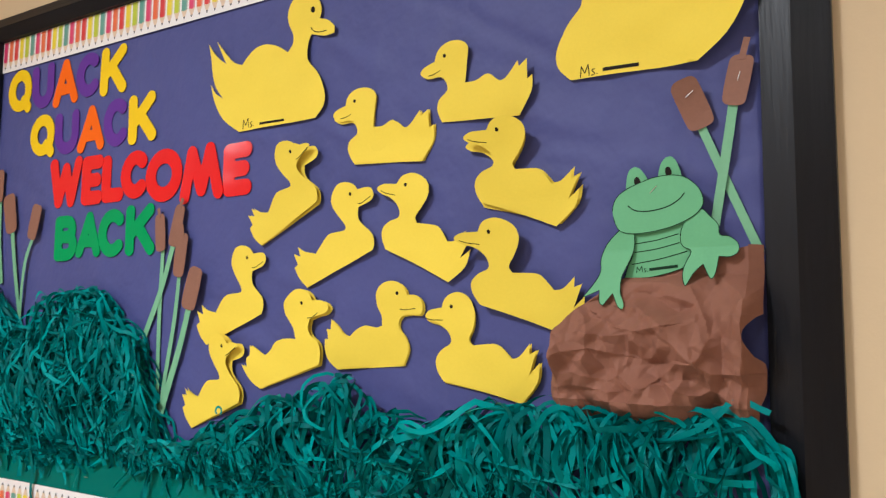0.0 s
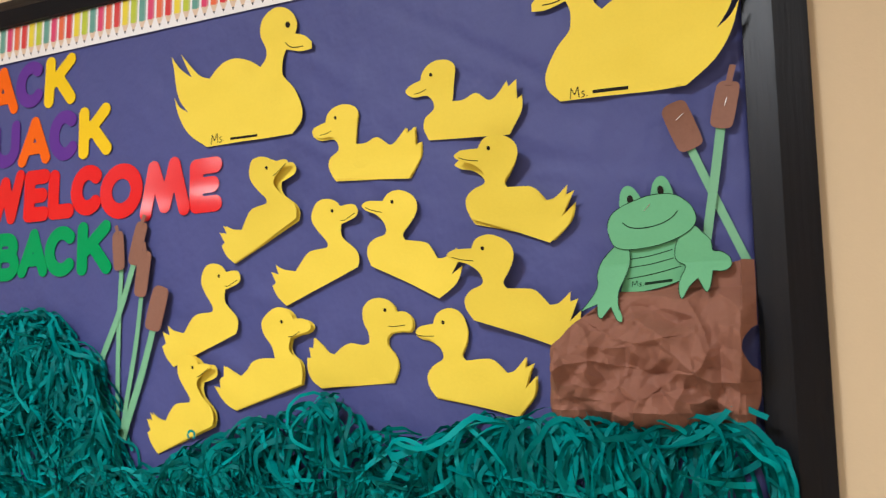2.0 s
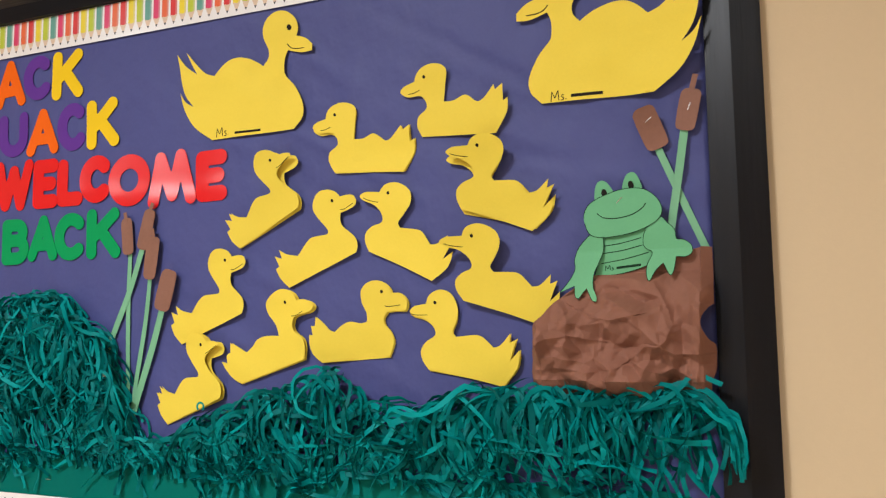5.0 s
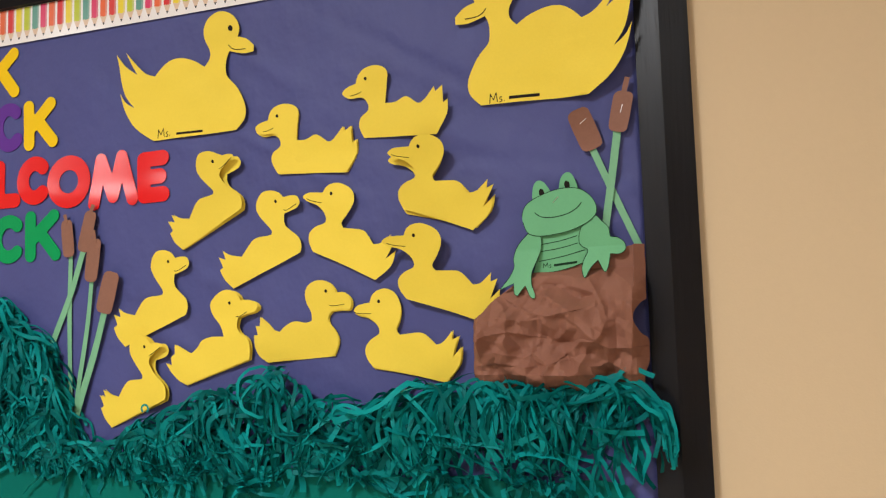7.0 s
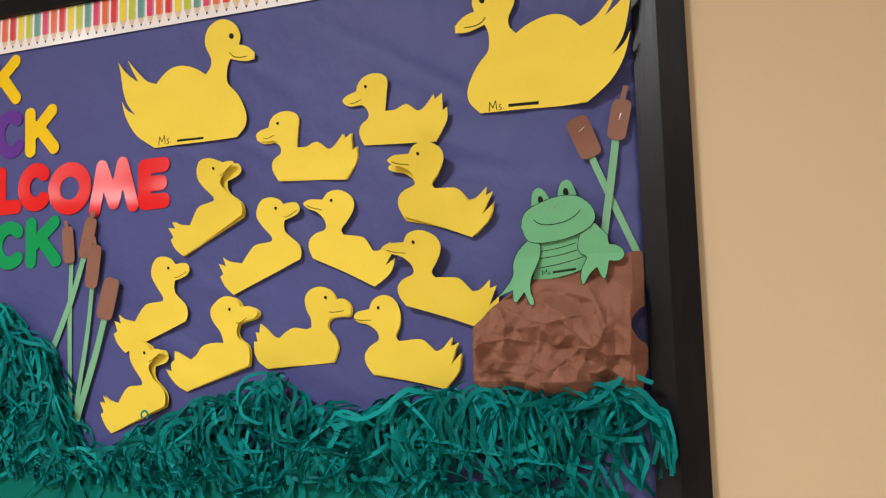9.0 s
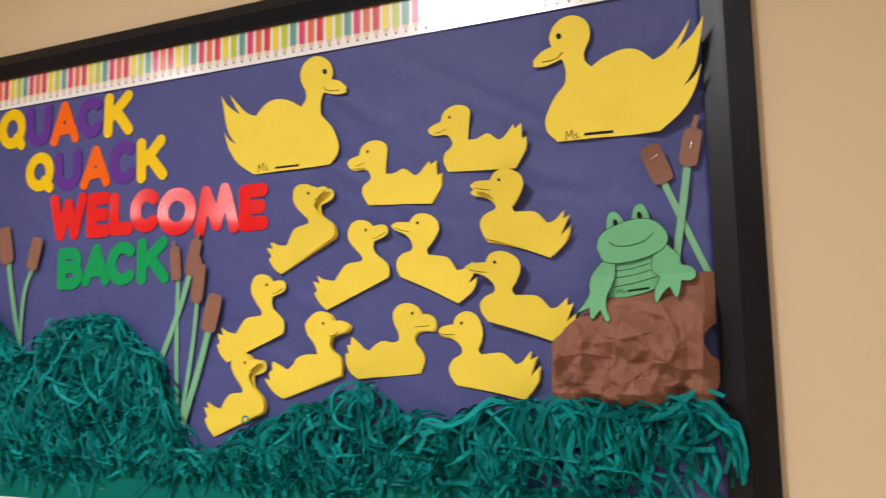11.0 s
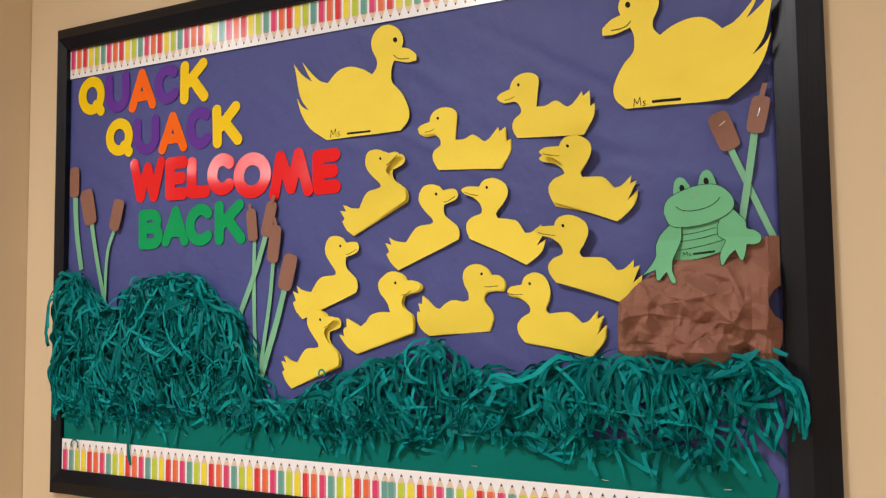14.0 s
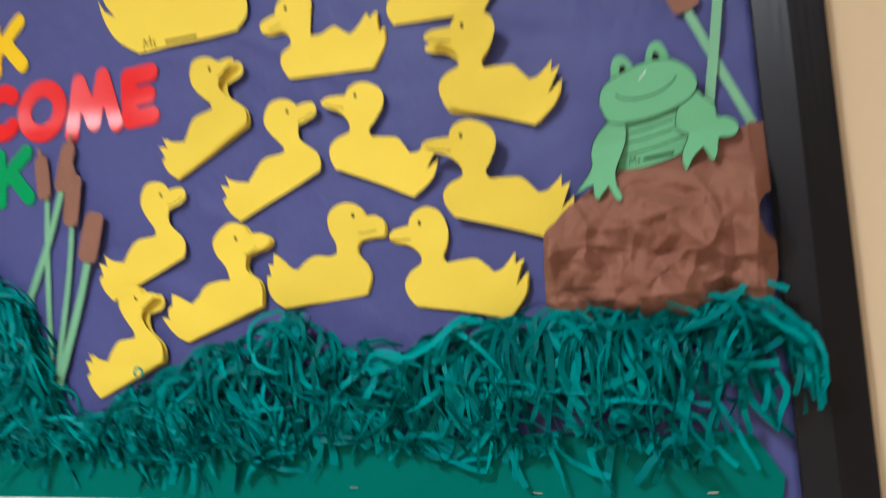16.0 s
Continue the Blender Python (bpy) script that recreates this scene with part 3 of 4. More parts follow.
LITTLE = [
    # shape, x, z, turn and skew, stand-off, lean, back turn, words
    ("steep", -0.417, 1.627, 1, 0, 0, 1, 0.021, 0.1, 5, "with open bill and lifted tail"),
    ("steep", -0.588, 1.567, 1.007, 0.078, -0.098, 0.962, 0.010, 0.3, None, "tilted nose up, tail down"),
    ("steep", -0.415, 1.480, 1.027, -0.038, 0.014, 0.962, 0.025, -0.1, None, "standing well off the paper"),
    ("steep", -0.481, 1.370, 1.017, -0.111, 0.154, 0.949, 0.006, 0.2, 1.2, "touching the green shreds"),
    ("level", -0.489, 1.755, 1, 0, 0, 1, 0.007, 0.4, None, "sitting level under its parents"),
    ("level", -0.657, 1.710, 1.031, -0.033, -0.034, 1.003, 0.005, 0.3, 1.6, "sitting level beside the large duck"),
    ("right", -0.612, 1.567, 1, 0, 0, 1, 0.006, 0.1, None, "swimming uphill bill to bill"),
    ("gape", -0.725, 1.651, 0.958, -0.121, 0.077, 1.033, 0.011, 0.1, -1.4, "with wide open bill"),
    ("right", -0.845, 1.467, 0.973, 0.036, -0.030, 1.017, 0.006, 0.0, None, "beside the cattails"),
    ("gape", -0.886, 1.316, 0.907, 0.011, -0.042, 0.954, 0.012, 0.2, -1.0, "small with open bill above the shreds"),
    ("thick", -0.713, 1.386, 1, 0, 0, 1, 0.010, 0.2, -0.3, "with thick bill casting a shadow"),
    ("broad", -0.5515, 1.391, 0.965, 0, 0, 1, 0.005, 0.0, -0.5, "upright, its foot in green shreds"),
]
HEADS = [(0.003, -0.004, 0.028), (0.0, 0.001, 0.011), (-0.007, 0.002, 0.030), (-0.006, 0.006, 0.008), (0.000, -0.001, 0.011), (0.000, -0.001, 0.009),
         (-0.002, 0.001, 0.008), (0.002, -0.0035, 0.022), (0.0025, 0.004, 0.008), (-0.001, 0.007, 0.018), (0.004, 0.001, 0.015), (0.0, 0.001, 0.007)]
NUDGE = {"touching the green shreds": [(-2.2, 9.2, 2.2, 0.7), (7.0, 10.0, 2.4, -0.9)]}
for (kind, x, z, a, b, c, d, out, lean, back, words), head in zip(LITTLE, HEADS):
    duck("duckling", kind, "yellow folded card duckling " + words, x, z, a, b, c, d, out, lean, back, "ducklings", head=head, nudge=NUDGE.get(words, ()))

# ---- frog ----
FX, FZ = -0.174, 1.513
frog = thing("paper_frog", "green card frog with inked smile sitting on paper rock", "paper frog", pose(FX, 0, FZ))
HEADLINE = [(-4.4, 8.6), (-3.9, 10.3), (-2.6, 11.3), (-1.2, 11.9), (0.7, 12.5), (2.8, 12.7), (4.6, 12.4), (6.1, 11.3), (6.9, 10.0), (7.0, 8.7), (6.2, 7.6), (4.6, 6.7), (2.5, 6.0), (-0.1, 5.6), (-2.3, 5.6), (-3.7, 6.3)]
EYE_A = [(-2.6, 11.0), (-2.8, 12.9), (-2.4, 14.0), (-1.6, 14.3), (-0.7, 13.6), (0.0, 11.8)]
EYE_B = [(1.5, 12.0), (1.5, 13.9), (2.1, 15.0), (3.0, 15.2), (3.7, 14.3), (4.1, 12.2)]
TORSO = [(-2.3, 6.2, 1), (-1.8, 4.0), (-2.0, 2.7), (-2.6, 1.5), (-3.1, 0.0, 1), (0, 0), (2.9, 0.6), (4.9, 1.3, 1), (5.6, 2.9, 1), (4.5, 4.7), (4.8, 6.9, 1)]
ARM_A = [(-3.0, 6.4), (-5.2, 4.3), (-5.9, 2.4), (-5.8, 0.9), (-6.5, -0.6), (-8.0, -2.5, 1), (-5.8, -1.6, 1), (-5.7, -3.1), (-5.2, -3.5), (-4.8, -3.0), (-4.0, -2.0, 1), (-3.2, -3.7), (-2.6, -4.0), (-2.5, -3.3), (-3.0, -1.9), (-3.0, 0.0), (-2.3, 1.7), (-1.6, 3.7), (-1.7, 5.8)]
ARM_B = [(4.6, 6.4), (4.2, 4.4), (4.6, 3.6), (5.5, 3.0), (4.8, 1.4), (4.6, 0.0), (5.0, -1.2), (5.9, 0.3), (7.0, 1.4, 1), (7.7, -0.1), (8.1, -0.4), (8.5, 0.4), (8.8, 2.3, 1), (10.1, 2.2), (11.0, 2.8), (10.9, 3.9), (9.9, 4.7), (8.9, 4.9), (8.7, 6.2), (7.7, 7.3), (6.6, 8.2)]
cm = lambda pts: [(p[0] * 0.01, p[1] * 0.01, *p[2:]) for p in pts]
FROG_PIECES = (("eye_card", EYE_A, 0.014), ("eye_card", EYE_B, 0.014), ("torso", TORSO, 0.0165), ("arm", ARM_A, 0.0205), ("arm", ARM_B, 0.0205), ("head", HEADLINE, 0.0215))
for name, pts, off in FROG_PIECES:
    bend = lambda x, z, off=off: -off - 0.30 * max(0.0, 0.035 - z) * (off == 0.0205) - 0.002 * math.sin(z * 28) - 0.0014 * noise.noise((x * 24, off * 99, z * 24))
    part(name, sheet(spline(cm(pts)), 0.008, 0.0005, bend), FROG, frog, smooth=True)
    on = lambda x, z, off=off: bend(x, z, off) - 0.0006
    rim = [Vector(p) for p in spline(cm(pts), 3)]
    if name in ("head", "torso"):
        part("outline_ink", sheet(stroke([p * 1.0 for p in rim], 0.0009, 1), 0, 0.0002, on), FROG_INK, frog, "thin dark outline")
    if name == "arm":
        part("outline_ink", sheet(stroke(rim[-16:] + rim[:-20] if pts is ARM_A else rim, 0.0009, 1), 0, 0.0002, on), FROG_INK, frog, "thin dark outline")
    if name == "eye_card":
        cx, cz = (-1.4, 12.35) if pts is EYE_A else (2.6, 13.3)
        part("pupil", sheet(disc(cx * 0.01, cz * 0.01, 0.0042, 0.0066, 0.2), 0, 0.0003, on), INK, frog, "dark oval pupil")
    if name == "head":
        part("mouth", sheet(stroke(cm([(-2.4, 9.2), (-1.4, 8.5), (0.4, 8.3), (2.6, 8.7), (4.1, 9.5), (4.8, 10.3)]), 0.0014), 0.01, 0.0003, on), FROG_INK, frog, "thin dark smile")
        staple(frog, 0.009, bend(0.009, 0.11) - 0.0006, 0.110, -45)
    if name == "torso":
        for p, q in (((-1.6, 4.3), (3.9, 5.3)), ((-1.7, 3.2), (4.0, 4.2)), ((-2.1, 1.7), (4.9, 3.1))):
            part("belly_line", sheet(stroke(cm([p, ((p[0] + q[0]) / 2, (p[1] + q[1]) / 2 - 0.15), q]), 0.0011), 0.01, 0.0003, on), FROG_INK, frog)
        for q in MS:
            part("title_stroke", sheet(stroke(cm([(-1.5 + 0.85 * u, 0.60 + 0.8 * v + 0.08 * u) for u, v in q]), 0.0009), 0, 0.0003, on), FROG_INK, frog, "handwritten ink stroke")
        for x0, x1, zz in ((0.15, 3.7, 0.80),):
            part("writing_bar", sheet(cm([(x0, zz), (x1, zz + 0.1 * (x1 - x0)), (x1, zz + 0.36 + 0.1 * (x1 - x0)), (x0, zz + 0.36)]), 0, 0.0003, on), FROG_INK, frog, "small plain dark ink bar")

# ---- cattails ----
def cattail(label, head, stem, hw, sw, off, spike=None, group="cattails", staples=(), tip=0.0):
    x0, z0 = stem[-1]
    root = thing("paper_cattail", label, "paper cattail", pose(x0, 0, z0), group)
    loc = lambda p: (p[0] - x0, p[1] - z0)
    bend = lambda x, z: -off - 0.0015 * math.sin(z * 17 + x * 40)
    part("stem", sheet(stroke([loc(p) for p in stem], sw), 0.03, 0.0005, bend), STEM, root)
    (hx, hz), (gx, gz) = (Vector(loc(p)) for p in head)
    ax = Vector((gx - hx, gz - hz))
    nrm = Vector((-ax.y, ax.x)).normalized() * hw / 2
    t, e = Vector((hx, hz)), Vector((gx, gz))
    line = [t + nrm * 0.75, t + nrm * 0.25 - ax * 0.02, t - nrm * 0.6 - ax * 0.01, t - nrm + ax * 0.12, e - nrm * 0.98 - ax * 0.12, e - nrm * 0.6, e + nrm * 0.6, e + nrm * 0.98 - ax * 0.1, t + nrm + ax * 0.1]
    tilt = tip
    hb = lambda x, z: -off - 0.0035 - tilt * max(0.0, (Vector((x, z)) - e).dot(-ax) / ax.length) ** 2 * 30 + 0.0008 * math.sin(x * 90)
    part("seed_head", sheet(spline([(*p, 0) for p in line]), 0.012, 0.0005, hb), HEAD, root)
    if spike:
        part("spike", sheet(stroke([loc(spike), (t.x, t.y), (t + ax * 0.08)[:]], hw * 0.28), 0.01, 0.0005, lambda x, z: hb(x, z) - 0.0006), HEAD, root)
    for sx, sz, turn in staples:
        px, pz = loc((sx, sz))
        staple(root, px, hb(px, pz) - 0.0006, pz, turn)
    return root


cattail("brown cattail on pale green stem at the board's edge", ((-1.677, 1.794), (-1.676, 1.720)), [(-1.675, 1.722), (-1.668, 1.63), (-1.651, 1.535)], 0.034, 0.016, 0.004)
cattail("leaning brown cattail on thin curved pale green stem", ((-1.634, 1.733), (-1.614, 1.648)), [(-1.615, 1.652), (-1.593, 1.55), (-1.565, 1.445)], 0.042, 0.013, 0.005)
cattail("slender brown cattail on thin bent pale stem", ((-1.516, 1.702), (-1.535, 1.629)), [(-1.535, 1.634), (-1.557, 1.574), (-1.565, 1.445)], 0.036, 0.009, 0.007)
cattail("narrow brown cattail, upright pale green stem", ((-1.118, 1.655), (-1.111, 1.586)), [(-1.111, 1.59), (-1.112, 1.50), (-1.107, 1.36), (-1.104, 1.27)], 0.026, 0.0095, 0.004, (-1.121, 1.668))
cattail("brown cattail leaning across its neighbour's stem", ((-1.057, 1.668), (-1.077, 1.594)), [(-1.075, 1.60), (-1.108, 1.515), (-1.168, 1.375)], 0.029, 0.0125, 0.006, (-1.051, 1.682))
cattail("brown cattail with forked tip, thin pale green stem", ((-1.046, 1.615), (-1.056, 1.536)), [(-1.056, 1.540), (-1.069, 1.432), (-1.095, 1.265)], 0.031, 0.0095, 0.008, (-1.049, 1.632))
cattail("broad brown cattail with square top, leaning pale stem", ((-1.004, 1.550), (-1.024, 1.476)), [(-1.023, 1.480), (-1.058, 1.37), (-1.096, 1.255)], 0.036, 0.014, 0.010)
cattail("broad brown cattail stapled beside the frame, crossed stem", ((-0.127, 1.757), (-0.106, 1.699)), [(-0.109, 1.702), (-0.078, 1.625), (-0.043, 1.54)], 0.034, 0.0105, 0.004, staples=((-0.119, 1.741, -40),), tip=0.14)
cattail("spiked brown cattail stapled beside the frame, crossing stem", ((-0.056, 1.781), (-0.069, 1.722)), [(-0.069, 1.725), (-0.080, 1.655), (-0.094, 1.575)], 0.029, 0.0115, 0.007, (-0.050, 1.803), staples=((-0.061, 1.756, -72),))

# ---- crumpled paper rock ----
ROCKLINE = [(-0.302, 1.322, 1), (-0.302, 1.353), (-0.301, 1.376), (-0.301, 1.398), (-0.299, 1.416, 1), (-0.293, 1.441), (-0.279, 1.452), (-0.267, 1.469), (-0.244, 1.490, 1),
            (-0.213, 1.508), (-0.176, 1.528), (-0.112, 1.534), (-0.077, 1.542), (-0.056, 1.548), (-0.037, 1.548, 1), (-0.037, 1.522), (-0.037, 1.467, 1), (-0.044, 1.462), (-0.052, 1.449),
            (-0.053, 1.435), (-0.046, 1.419), (-0.037, 1.410), (-0.037, 1.392), (-0.038, 1.376), (-0.044, 1.358), (-0.048, 1.322, 1)]


def facets(px, pz, gap, high, seed, turn, stretch):
    """Heights of a folded sheet at the points px, pz: flat facets between random peaks and hollows."""
    from mathutils.geometry import delaunay_2d_cdt
    rnd = random.Random(seed)
    ca, sa = math.cos(radians(turn)), math.sin(radians(turn))
    u, v = ca * px + sa * pz, (ca * pz - sa * px) * stretch
    u0, u1, v0, v1 = u.min() - 0.03, u.max() + 0.03, v.min() - 0.03, v.max() + 0.03
    knots = []
    for _ in range(int(12 * (u1 - u0) * (v1 - v0) / gap ** 2)):
        p = Vector((rnd.uniform(u0, u1), rnd.uniform(v0, v1)))
        if all((p - q).length > gap for q in knots):
            knots.append(p)
    tops = [rnd.uniform(0, 1) * high for _ in knots]
    got = np.zeros(len(px))
    for a, b, c in delaunay_2d_cdt(knots, [], [], 0, 1e-6)[2]:
        A, B, C = knots[a], knots[b], knots[c]
        det = (B.x - A.x) * (C.y - A.y) - (C.x - A.x) * (B.y - A.y)
        if abs(det) < 1e-9:
            continue
        s = ((u - A.x) * (C.y - A.y) - (C.x - A.x) * (v - A.y)) / det
        t = ((B.x - A.x) * (v - A.y) - (u - A.x) * (B.y - A.y)) / det
        on = (s >= -1e-6) & (t >= -1e-6) & (s + t <= 1 + 1e-6)
        got[on] = (tops[a] * (1 - s - t) + tops[b] * s + tops[c] * t)[on]
    return got


# the main folds: a line of the sheet, how far it stands out, and how it falls off on its two sides
FOLDS = [
    ([(-0.150, 1.392), (-0.128, 1.409), (-0.108, 1.407), (-0.089, 1.397), (-0.058, 1.398)], 0.013, 0.040, 0.006),
    ([(-0.230, 1.464), (-0.207, 1.451), (-0.180, 1.446), (-0.144, 1.452)], 0.011, 0.030, 0.005),
    ([(-0.294, 1.407), (-0.271, 1.419), (-0.239, 1.424), (-0.202, 1.417)], 0.008, 0.022, 0.005),
    ([(-0.052, 1.450), (-0.055, 1.426), (-0.059, 1.390), (-0.064, 1.350)], 0.011, 0.005, 0.040),
    ([(-0.127, 1.468), (-0.146, 1.444), (-0.153, 1.418)], 0.009, 0.022, 0.010),
    ([(-0.112, 1.490), (-0.096, 1.458), (-0.091, 1.438), (-0.102, 1.411)], 0.010, 0.006, 0.028),
    ([(-0.038, 1.498), (-0.059, 1.481), (-0.064, 1.448)], 0.010, 0.018, 0.007),
    ([(-0.185, 1.441), (-0.191, 1.424), (-0.195, 1.404)], 0.008, 0.020, 0.005),
    ([(-0.300, 1.372), (-0.262, 1.378), (-0.215, 1.371), (-0.160, 1.380)], 0.007, 0.020, 0.006),
    ([(-0.270, 1.478), (-0.250, 1.466), (-0.236, 1.440)], 0.008, 0.020, 0.006),
]


def fold(px, pz, line, high, above, below):
    """Height of one fold: its crest along the line, a slope of its own on each side."""
    near, side = np.full(len(px), 9.0), np.zeros(len(px))
    for (xa, za), (xb, zb) in zip(line, line[1:]):
        ux, uz = xb - xa, zb - za
        t = np.clip(((px - xa) * ux + (pz - za) * uz) / (ux * ux + uz * uz), 0, 1)
        dx, dz = px - xa - t * ux, pz - za - t * uz
        d = np.hypot(dx, dz)
        hit = d < near
        near[hit], side[hit] = d[hit], (ux * dz - uz * dx)[hit]
    mx, mz = (line[0][0] + line[-1][0]) / 2, (line[0][1] + line[-1][1]) / 2
    reach = math.hypot(line[-1][0] - line[0][0], line[-1][1] - line[0][1]) / 2
    fade = np.clip(1.7 - np.hypot(px - mx, pz - mz) / reach, 0, 1)
    return high * fade * np.exp(-near / np.where(side > 0, above, below))


rock = sheet([(p[0] + 0.168, p[1] - 1.34) for p in spline(ROCKLINE, 3)], 0.0020, 0.0005)
px, pz = np.array([v.co.x for v in rock.verts]), np.array([v.co.z for v in rock.verts])
warp = 0.004 * np.array([noise.noise((x * 60, 3, z * 60)) for x, z in zip(px, pz)])
crumple = (facets(px + warp, pz - warp, 0.040, 0.056, 9, 35, 1.12) + facets(px - warp, pz + warp, 0.021, 0.025, 8, -40, 1.25)
           + facets(px, pz, 0.014, 0.0080, 2, 60, 1.6) + sum(fold(px - 0.168, pz + 1.34, *f) for f in FOLDS))
top = np.clip((0.175 - pz) / 0.05, 0, 1)
side = np.clip(np.minimum(px + 0.134, 0.134 - px) / 0.02, 0, 1)
low = np.clip((pz + 0.01) / 0.03, 0, 1)
crumple = np.minimum(crumple * (0.25 + 0.75 * low) * (0.45 + 0.55 * top) * (0.35 + 0.65 * side), 0.0105 + 0.07 * np.maximum(top, np.abs(px - 0.005) > 0.11))
for v, h in zip(rock.verts, crumple):
    v.co.y -= 0.004 + h
rock.normal_update()
for e in rock.edges:
    e.smooth = len(e.link_faces) == 2 and e.calc_face_angle(0) < 0.30
tagged(part("paper_rock", rock, ROCK, m=pose(-0.168, 0, 1.34), smooth=True), "crumpled brown kraft paper rock under the frog", "paper rock")

# ---- shredded paper grass ----
TOP = [(-1.715, 1.44), (-1.700, 1.51), (-1.667, 1.540), (-1.619, 1.536), (-1.599, 1.494), (-1.565, 1.453), (-1.506, 1.439), (-1.479, 1.472), (-1.435, 1.504), (-1.375, 1.520), (-1.299, 1.524),
       (-1.258, 1.519), (-1.241, 1.487), (-1.193, 1.467), (-1.154, 1.436), (-1.123, 1.375), (-1.103, 1.305), (-1.063, 1.250), (-0.990, 1.240), (-0.933, 1.278), (-0.878, 1.303),
       (-0.811, 1.328), (-0.733, 1.345), (-0.683, 1.383), (-0.646, 1.386), (-0.620, 1.355), (-0.587, 1.308), (-0.529, 1.333), (-0.484, 1.330), (-0.407, 1.346), (-0.344, 1.357),
       (-0.243, 1.363), (-0.041, 1.366), (-0.020, 1.33), (-0.005, 1.24)]


def top_at(x):
    for (xa, za), (xb, zb) in zip(TOP, TOP[1:]):
        if xa <= x <= xb:
            return za + (zb - za) * (x - xa) / (xb - xa)
    return 1.2


def ribbon(verts, faces, path, width, side, twist=0.0):
    """A flat paper strip along the path, turning about its length."""
    base = len(verts)
    for i, p in enumerate(path):
        d = (path[min(i + 1, len(path) - 1)] - path[max(i - 1, 0)]).normalized()
        across = side.cross(d)
        if across.length < 1e-4:
            across = Vector((1, 0, 0))
        across = across.normalized() * width / 2
        side = d.cross(across).normalized()
        if twist:
            side = (side + across.normalized() * twist).normalized()
        verts += [p + across, p - across]
        if i:
            k = base + 2 * i
            faces.append((k - 2, k - 1, k + 1, k))


def shreds(label, xa, xb, tufts, strays, seed, thick, reach, spread, extra=(), knots=(), wide=1.0):
    """Tufts of paper ribbon: each strip leaves its knot, arcs over and hangs down."""
    rnd = random.Random(seed)
    verts, faces = [], []

    def strip(x, z, ang, length, turn, sag, depth, width):
        z = min(z, top_at(min(max(x, -1.71), -0.008)) - 0.012)
        p = Vector((x, -0.008 - depth, z))
        path = [p.copy()]
        yv = rnd.uniform(-0.55, 0.1)
        n = 14
        s = length / n
        wob = rnd.gauss(0, 4)
        floor_z = 1.165 + abs(rnd.gauss(0, 0.030)) if rnd.random() < 0.88 else 1.125
        for k in range(n):
            gap = (-90 - ang + 180) % 360 - 180
            kink = rnd.gauss(0, 30) if rnd.random() < 0.12 else 0
            ang += turn + wob + kink + rnd.gauss(0, 4.0) + sag * gap
            if p.z > top_at(min(max(p.x, -1.71), -0.008)) - 0.004 + 0.014 * noise.noise((p.x * 40, seed, 0)):
                ang += 0.26 * ((-90 - ang + 180) % 360 - 180)
            yv += rnd.gauss(0, 0.16) + (0.12 if p.y < -thick else 0) - 0.05 * yv
            step = Vector((math.cos(radians(ang)) * s, yv * s, math.sin(radians(ang)) * s))
            if step.z > 0 and (p + step).z > top_at(min(max(p.x + step.x, -1.71), -0.008)) + 0.004:
                ang = -90 + (1 if math.cos(radians(ang)) > 0 else -1) * rnd.uniform(48, 88)
                step = Vector((math.cos(radians(ang)) * s, yv * s, math.sin(radians(ang)) * s))
            p = p + step
            bulge = min(1.0, max(0.12, (p.z - 1.165) / 0.15))   # the heap hangs out at the top and lies back at its foot
            p.y = min(-0.008, max(-0.012 - thick * 1.2 * bulge, p.y))
            if p.x > -0.038 or p.x < -1.699:
                p.y = min(p.y, -0.028)
            if p.x > -0.025 or p.x < -1.70:
                ang += 0.5 * ((-90 - ang + 180) % 360 - 180)
            p.x = min(p.x, -0.006 + 0.012 * noise.noise((p.z * 30, seed, k)))
            p.x = max(p.x, -1.714 + 0.006 * noise.noise((p.z * 30, seed, k)))
            if (p.z < floor_z or (p.x > -0.05 and p.z < floor_z + 0.055)) and k > 3:
                break
            path.append(p.copy())
        side = Vector((rnd.gauss(0, 0.8), -1, rnd.gauss(0, 0.8))).normalized()
        ribbon(verts, faces, path, width, side, rnd.gauss(0, 0.16))

    def low_at(x):
        return 1.190 + 0.016 * math.sin(x * 9) + 0.012 * math.sin(x * 31)

    for _ in range(tufts):
        x = rnd.uniform(xa, xb)
        zt, low = top_at(x), low_at(x)
        if zt < low + 0.015:
            zt = low + 0.015
        v = 1 - rnd.random() ** 1.4
        z = low + (zt - low) * v - 0.006
        mid = -90 + 55 * noise.noise((x * 7, seed, z * 7)) + rnd.gauss(0, 9)
        depth = thick * rnd.uniform(0.05, 0.8) * (1.15 - 0.6 * v)
        room = max(0.045, z - 1.155)
        over = rnd.choice((62, 118))
        for _ in range(rnd.randint(7, 13)):
            pick = rnd.random()
            length = min(rnd.uniform(0.75, 1.6) * reach, room * rnd.uniform(0.8, 1.35) + 0.03)
            x0, z0 = x + rnd.gauss(0, 0.014), z + rnd.gauss(0, 0.010)
            if pick < 0.62:
                way, sag, turn = rnd.gauss(mid, spread), rnd.uniform(0.0, 0.06), rnd.gauss(0, 2.2)
            elif pick < 0.86:
                way, sag, turn = rnd.gauss(over, 22), rnd.uniform(0.16, 0.34), rnd.gauss(0, 3)
            else:
                way, sag, turn = rnd.choice((0, 180)) + rnd.gauss(-12, 25), rnd.uniform(0.02, 0.08), rnd.gauss(0, 5)
            strip(x0, z0, way, length, turn, sag, depth + rnd.uniform(0, 0.012), wide * rnd.uniform(0.0055, 0.0105))
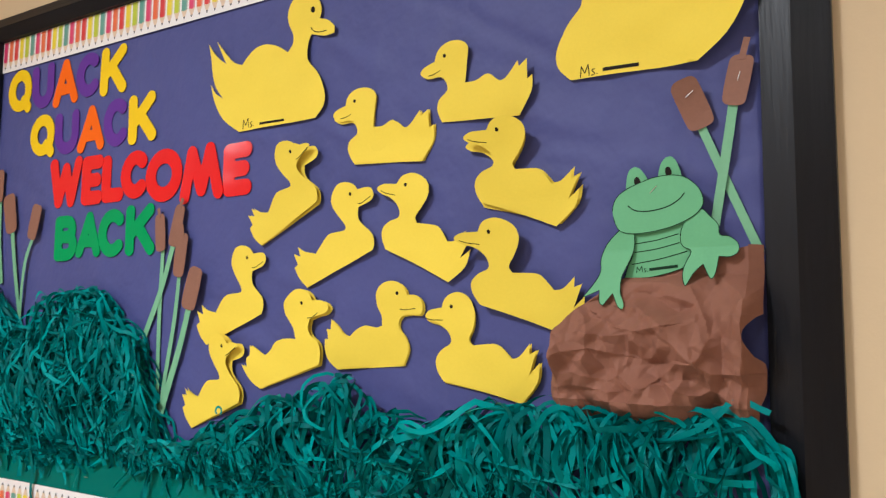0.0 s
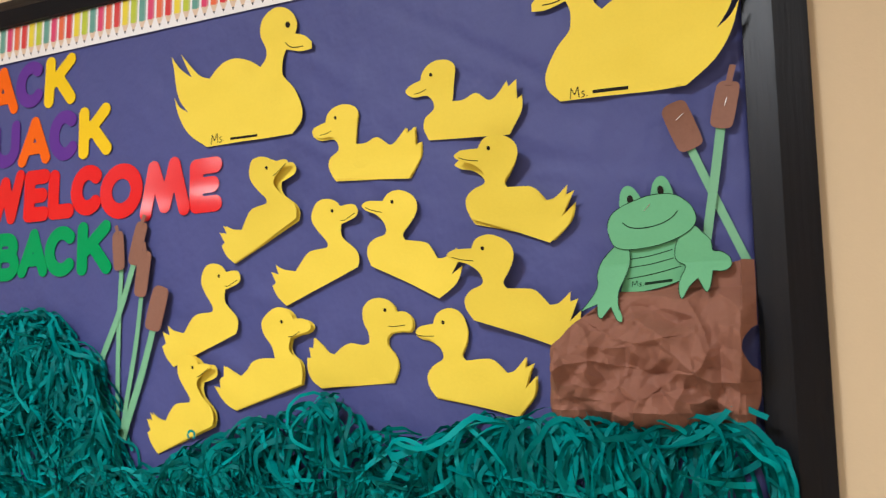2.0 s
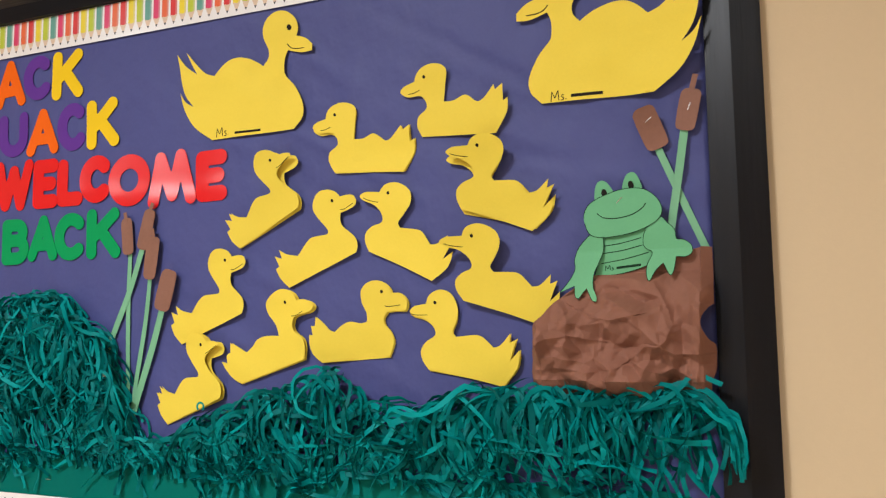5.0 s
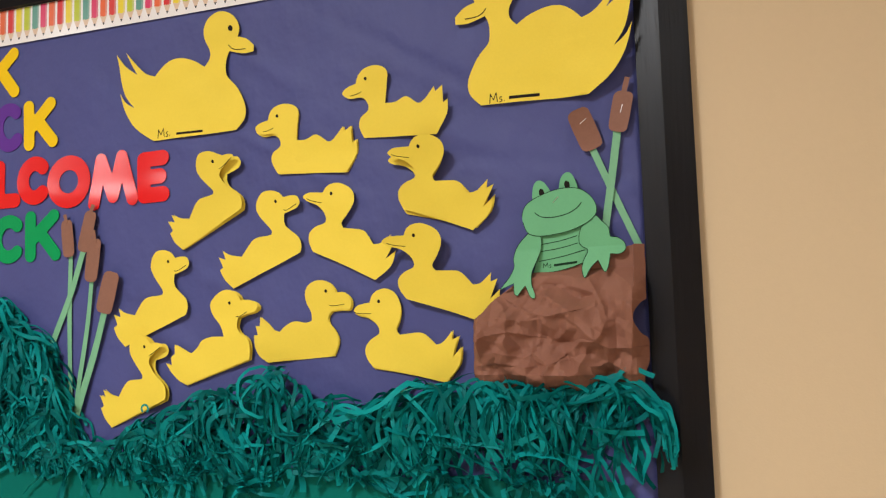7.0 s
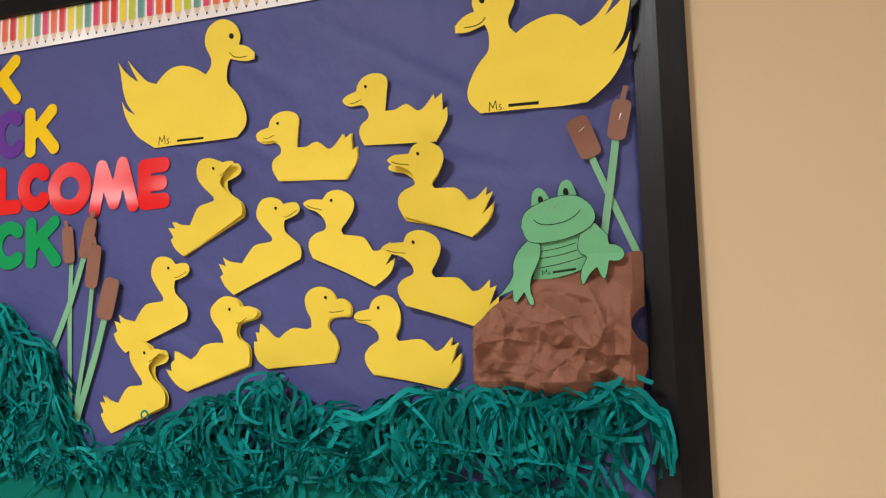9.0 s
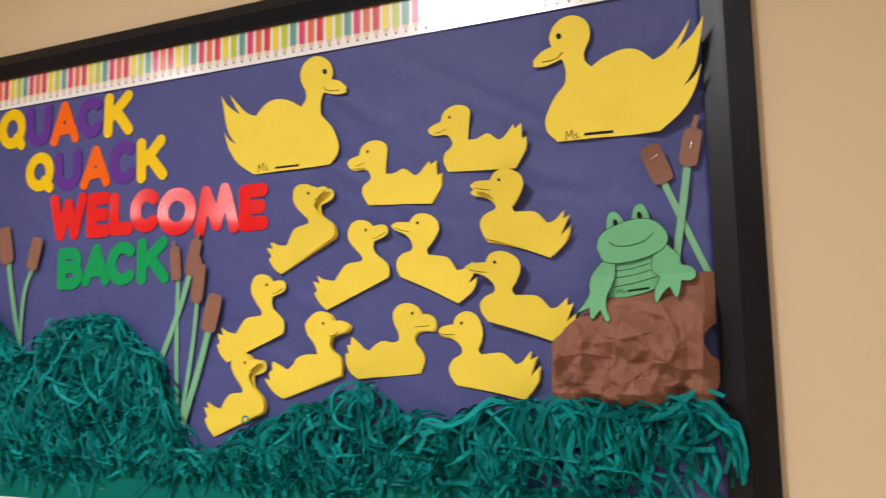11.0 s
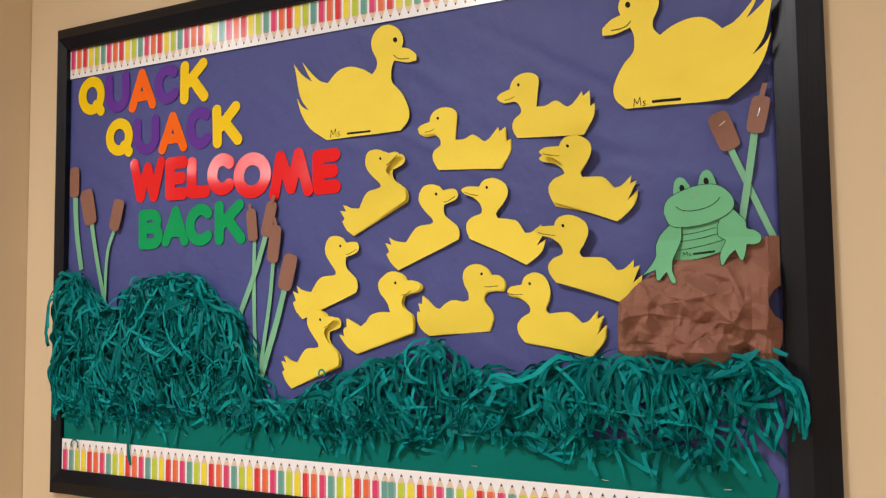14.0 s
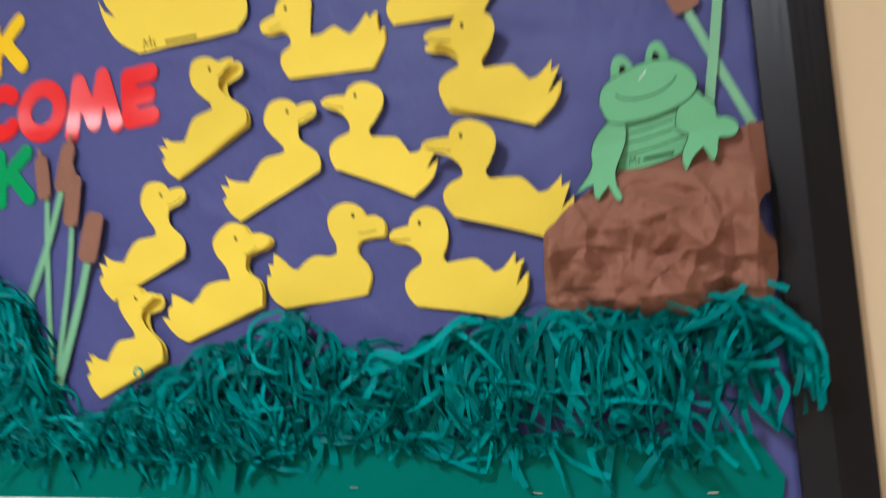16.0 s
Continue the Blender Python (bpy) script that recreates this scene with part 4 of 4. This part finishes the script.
    for x, z in knots:   # loops that crown the heap
        for _ in range(11):
            strip(x + rnd.gauss(0, 0.010), z - rnd.uniform(0.012, 0.045), rnd.choice((70, 110)) + rnd.gauss(0, 18), rnd.uniform(0.09, 0.15), rnd.choice((-1, 1)) * rnd.uniform(0, 5),
                  rnd.uniform(0.2, 0.34), rnd.uniform(0.004, 0.028), rnd.uniform(0.005, 0.0085))
    for pts, width in extra:
        ribbon(verts, faces, [Vector(p) for p in pts], width, Vector((0, -1, 0.1)))
    for _ in range(strays):
        x = rnd.uniform(xa, xb)
        zt, low = top_at(x), low_at(x)
        z = low + max(0.02, zt - low) * rnd.random() ** 0.7 - 0.006
        strip(x, z, rnd.uniform(-180, 180), rnd.uniform(0.5, 1.0) * reach, rnd.gauss(0, 5), rnd.uniform(0.0, 0.09), thick * rnd.uniform(0.2, 1.1), rnd.uniform(0.005, 0.009))
    me = bpy.data.meshes.new("shredded_paper")
    me.from_pydata([v[:] for v in verts], [], faces)
    me.materials.append(GRASS)
    me.polygons.foreach_set("use_smooth", [True] * len(me.polygons))
    return tagged(new("shredded_paper_grass", me), label, "shredded paper", "paper grass", "stuff")


shreds("tall mound of shredded dark green paper grass", -1.695, -1.10, 138, 70, 3, 0.034, 0.120, 22,
       ([((-1.470 + 0.004 * math.sin(k), -0.030 + 0.0014 * k, 1.27 - 0.0155 * k) for k in range(14)), 0.008],
        [((-1.652 + 0.012 * math.sin(a), -0.016, 1.103 + 0.014 * math.cos(a)) for a in (0.5 * k for k in range(-4, 5))), 0.004]),
       ((-1.645, 1.535), (-1.285, 1.525), (-1.37, 1.520), (-1.45, 1.497), (-1.20, 1.462), (-1.14, 1.40)), 0.74)
shreds("low tangled heap of shredded green paper", -1.11, -0.50, 38, 30, 4, 0.044, 0.130, 26,
       ([((-0.916 + 0.007 * math.sin(a), -0.030, 1.302 + 0.007 * math.cos(a)) for a in (0.5 * k for k in range(-5, 6))), 0.004],),
       ((-0.672, 1.388), (-0.650, 1.385), (-0.69, 1.372), (-0.76, 1.340), (-0.83, 1.325), (-0.91, 1.290)))
shreds("hanging fringe of shredded green paper strips", -0.53, -0.055, 22, 12, 5, 0.056, 0.140, 20,
       knots=[(-0.47 + 0.027 * k, top_at(-0.47 + 0.027 * k)) for k in range(1, 16)] + [(-0.062, 1.352), (-0.052, 1.335)])

scrap = part("tape_scrap", sheet(spline([(0, 0, 1), (0.008, 0.002), (0.011, 0.010, 1), (0.005, 0.017), (-0.003, 0.009)]), 0.004, 0.0004, lambda x, z: -0.002 * math.sin(x * 500)), material("cloudy_tape", (0.42, 0.58, 0.48), 0.25), m=pose(-1.135, -0.040, 1.352))
tagged(scrap, "crumpled scrap of cloudy tape caught in shredded paper", "tape scrap")
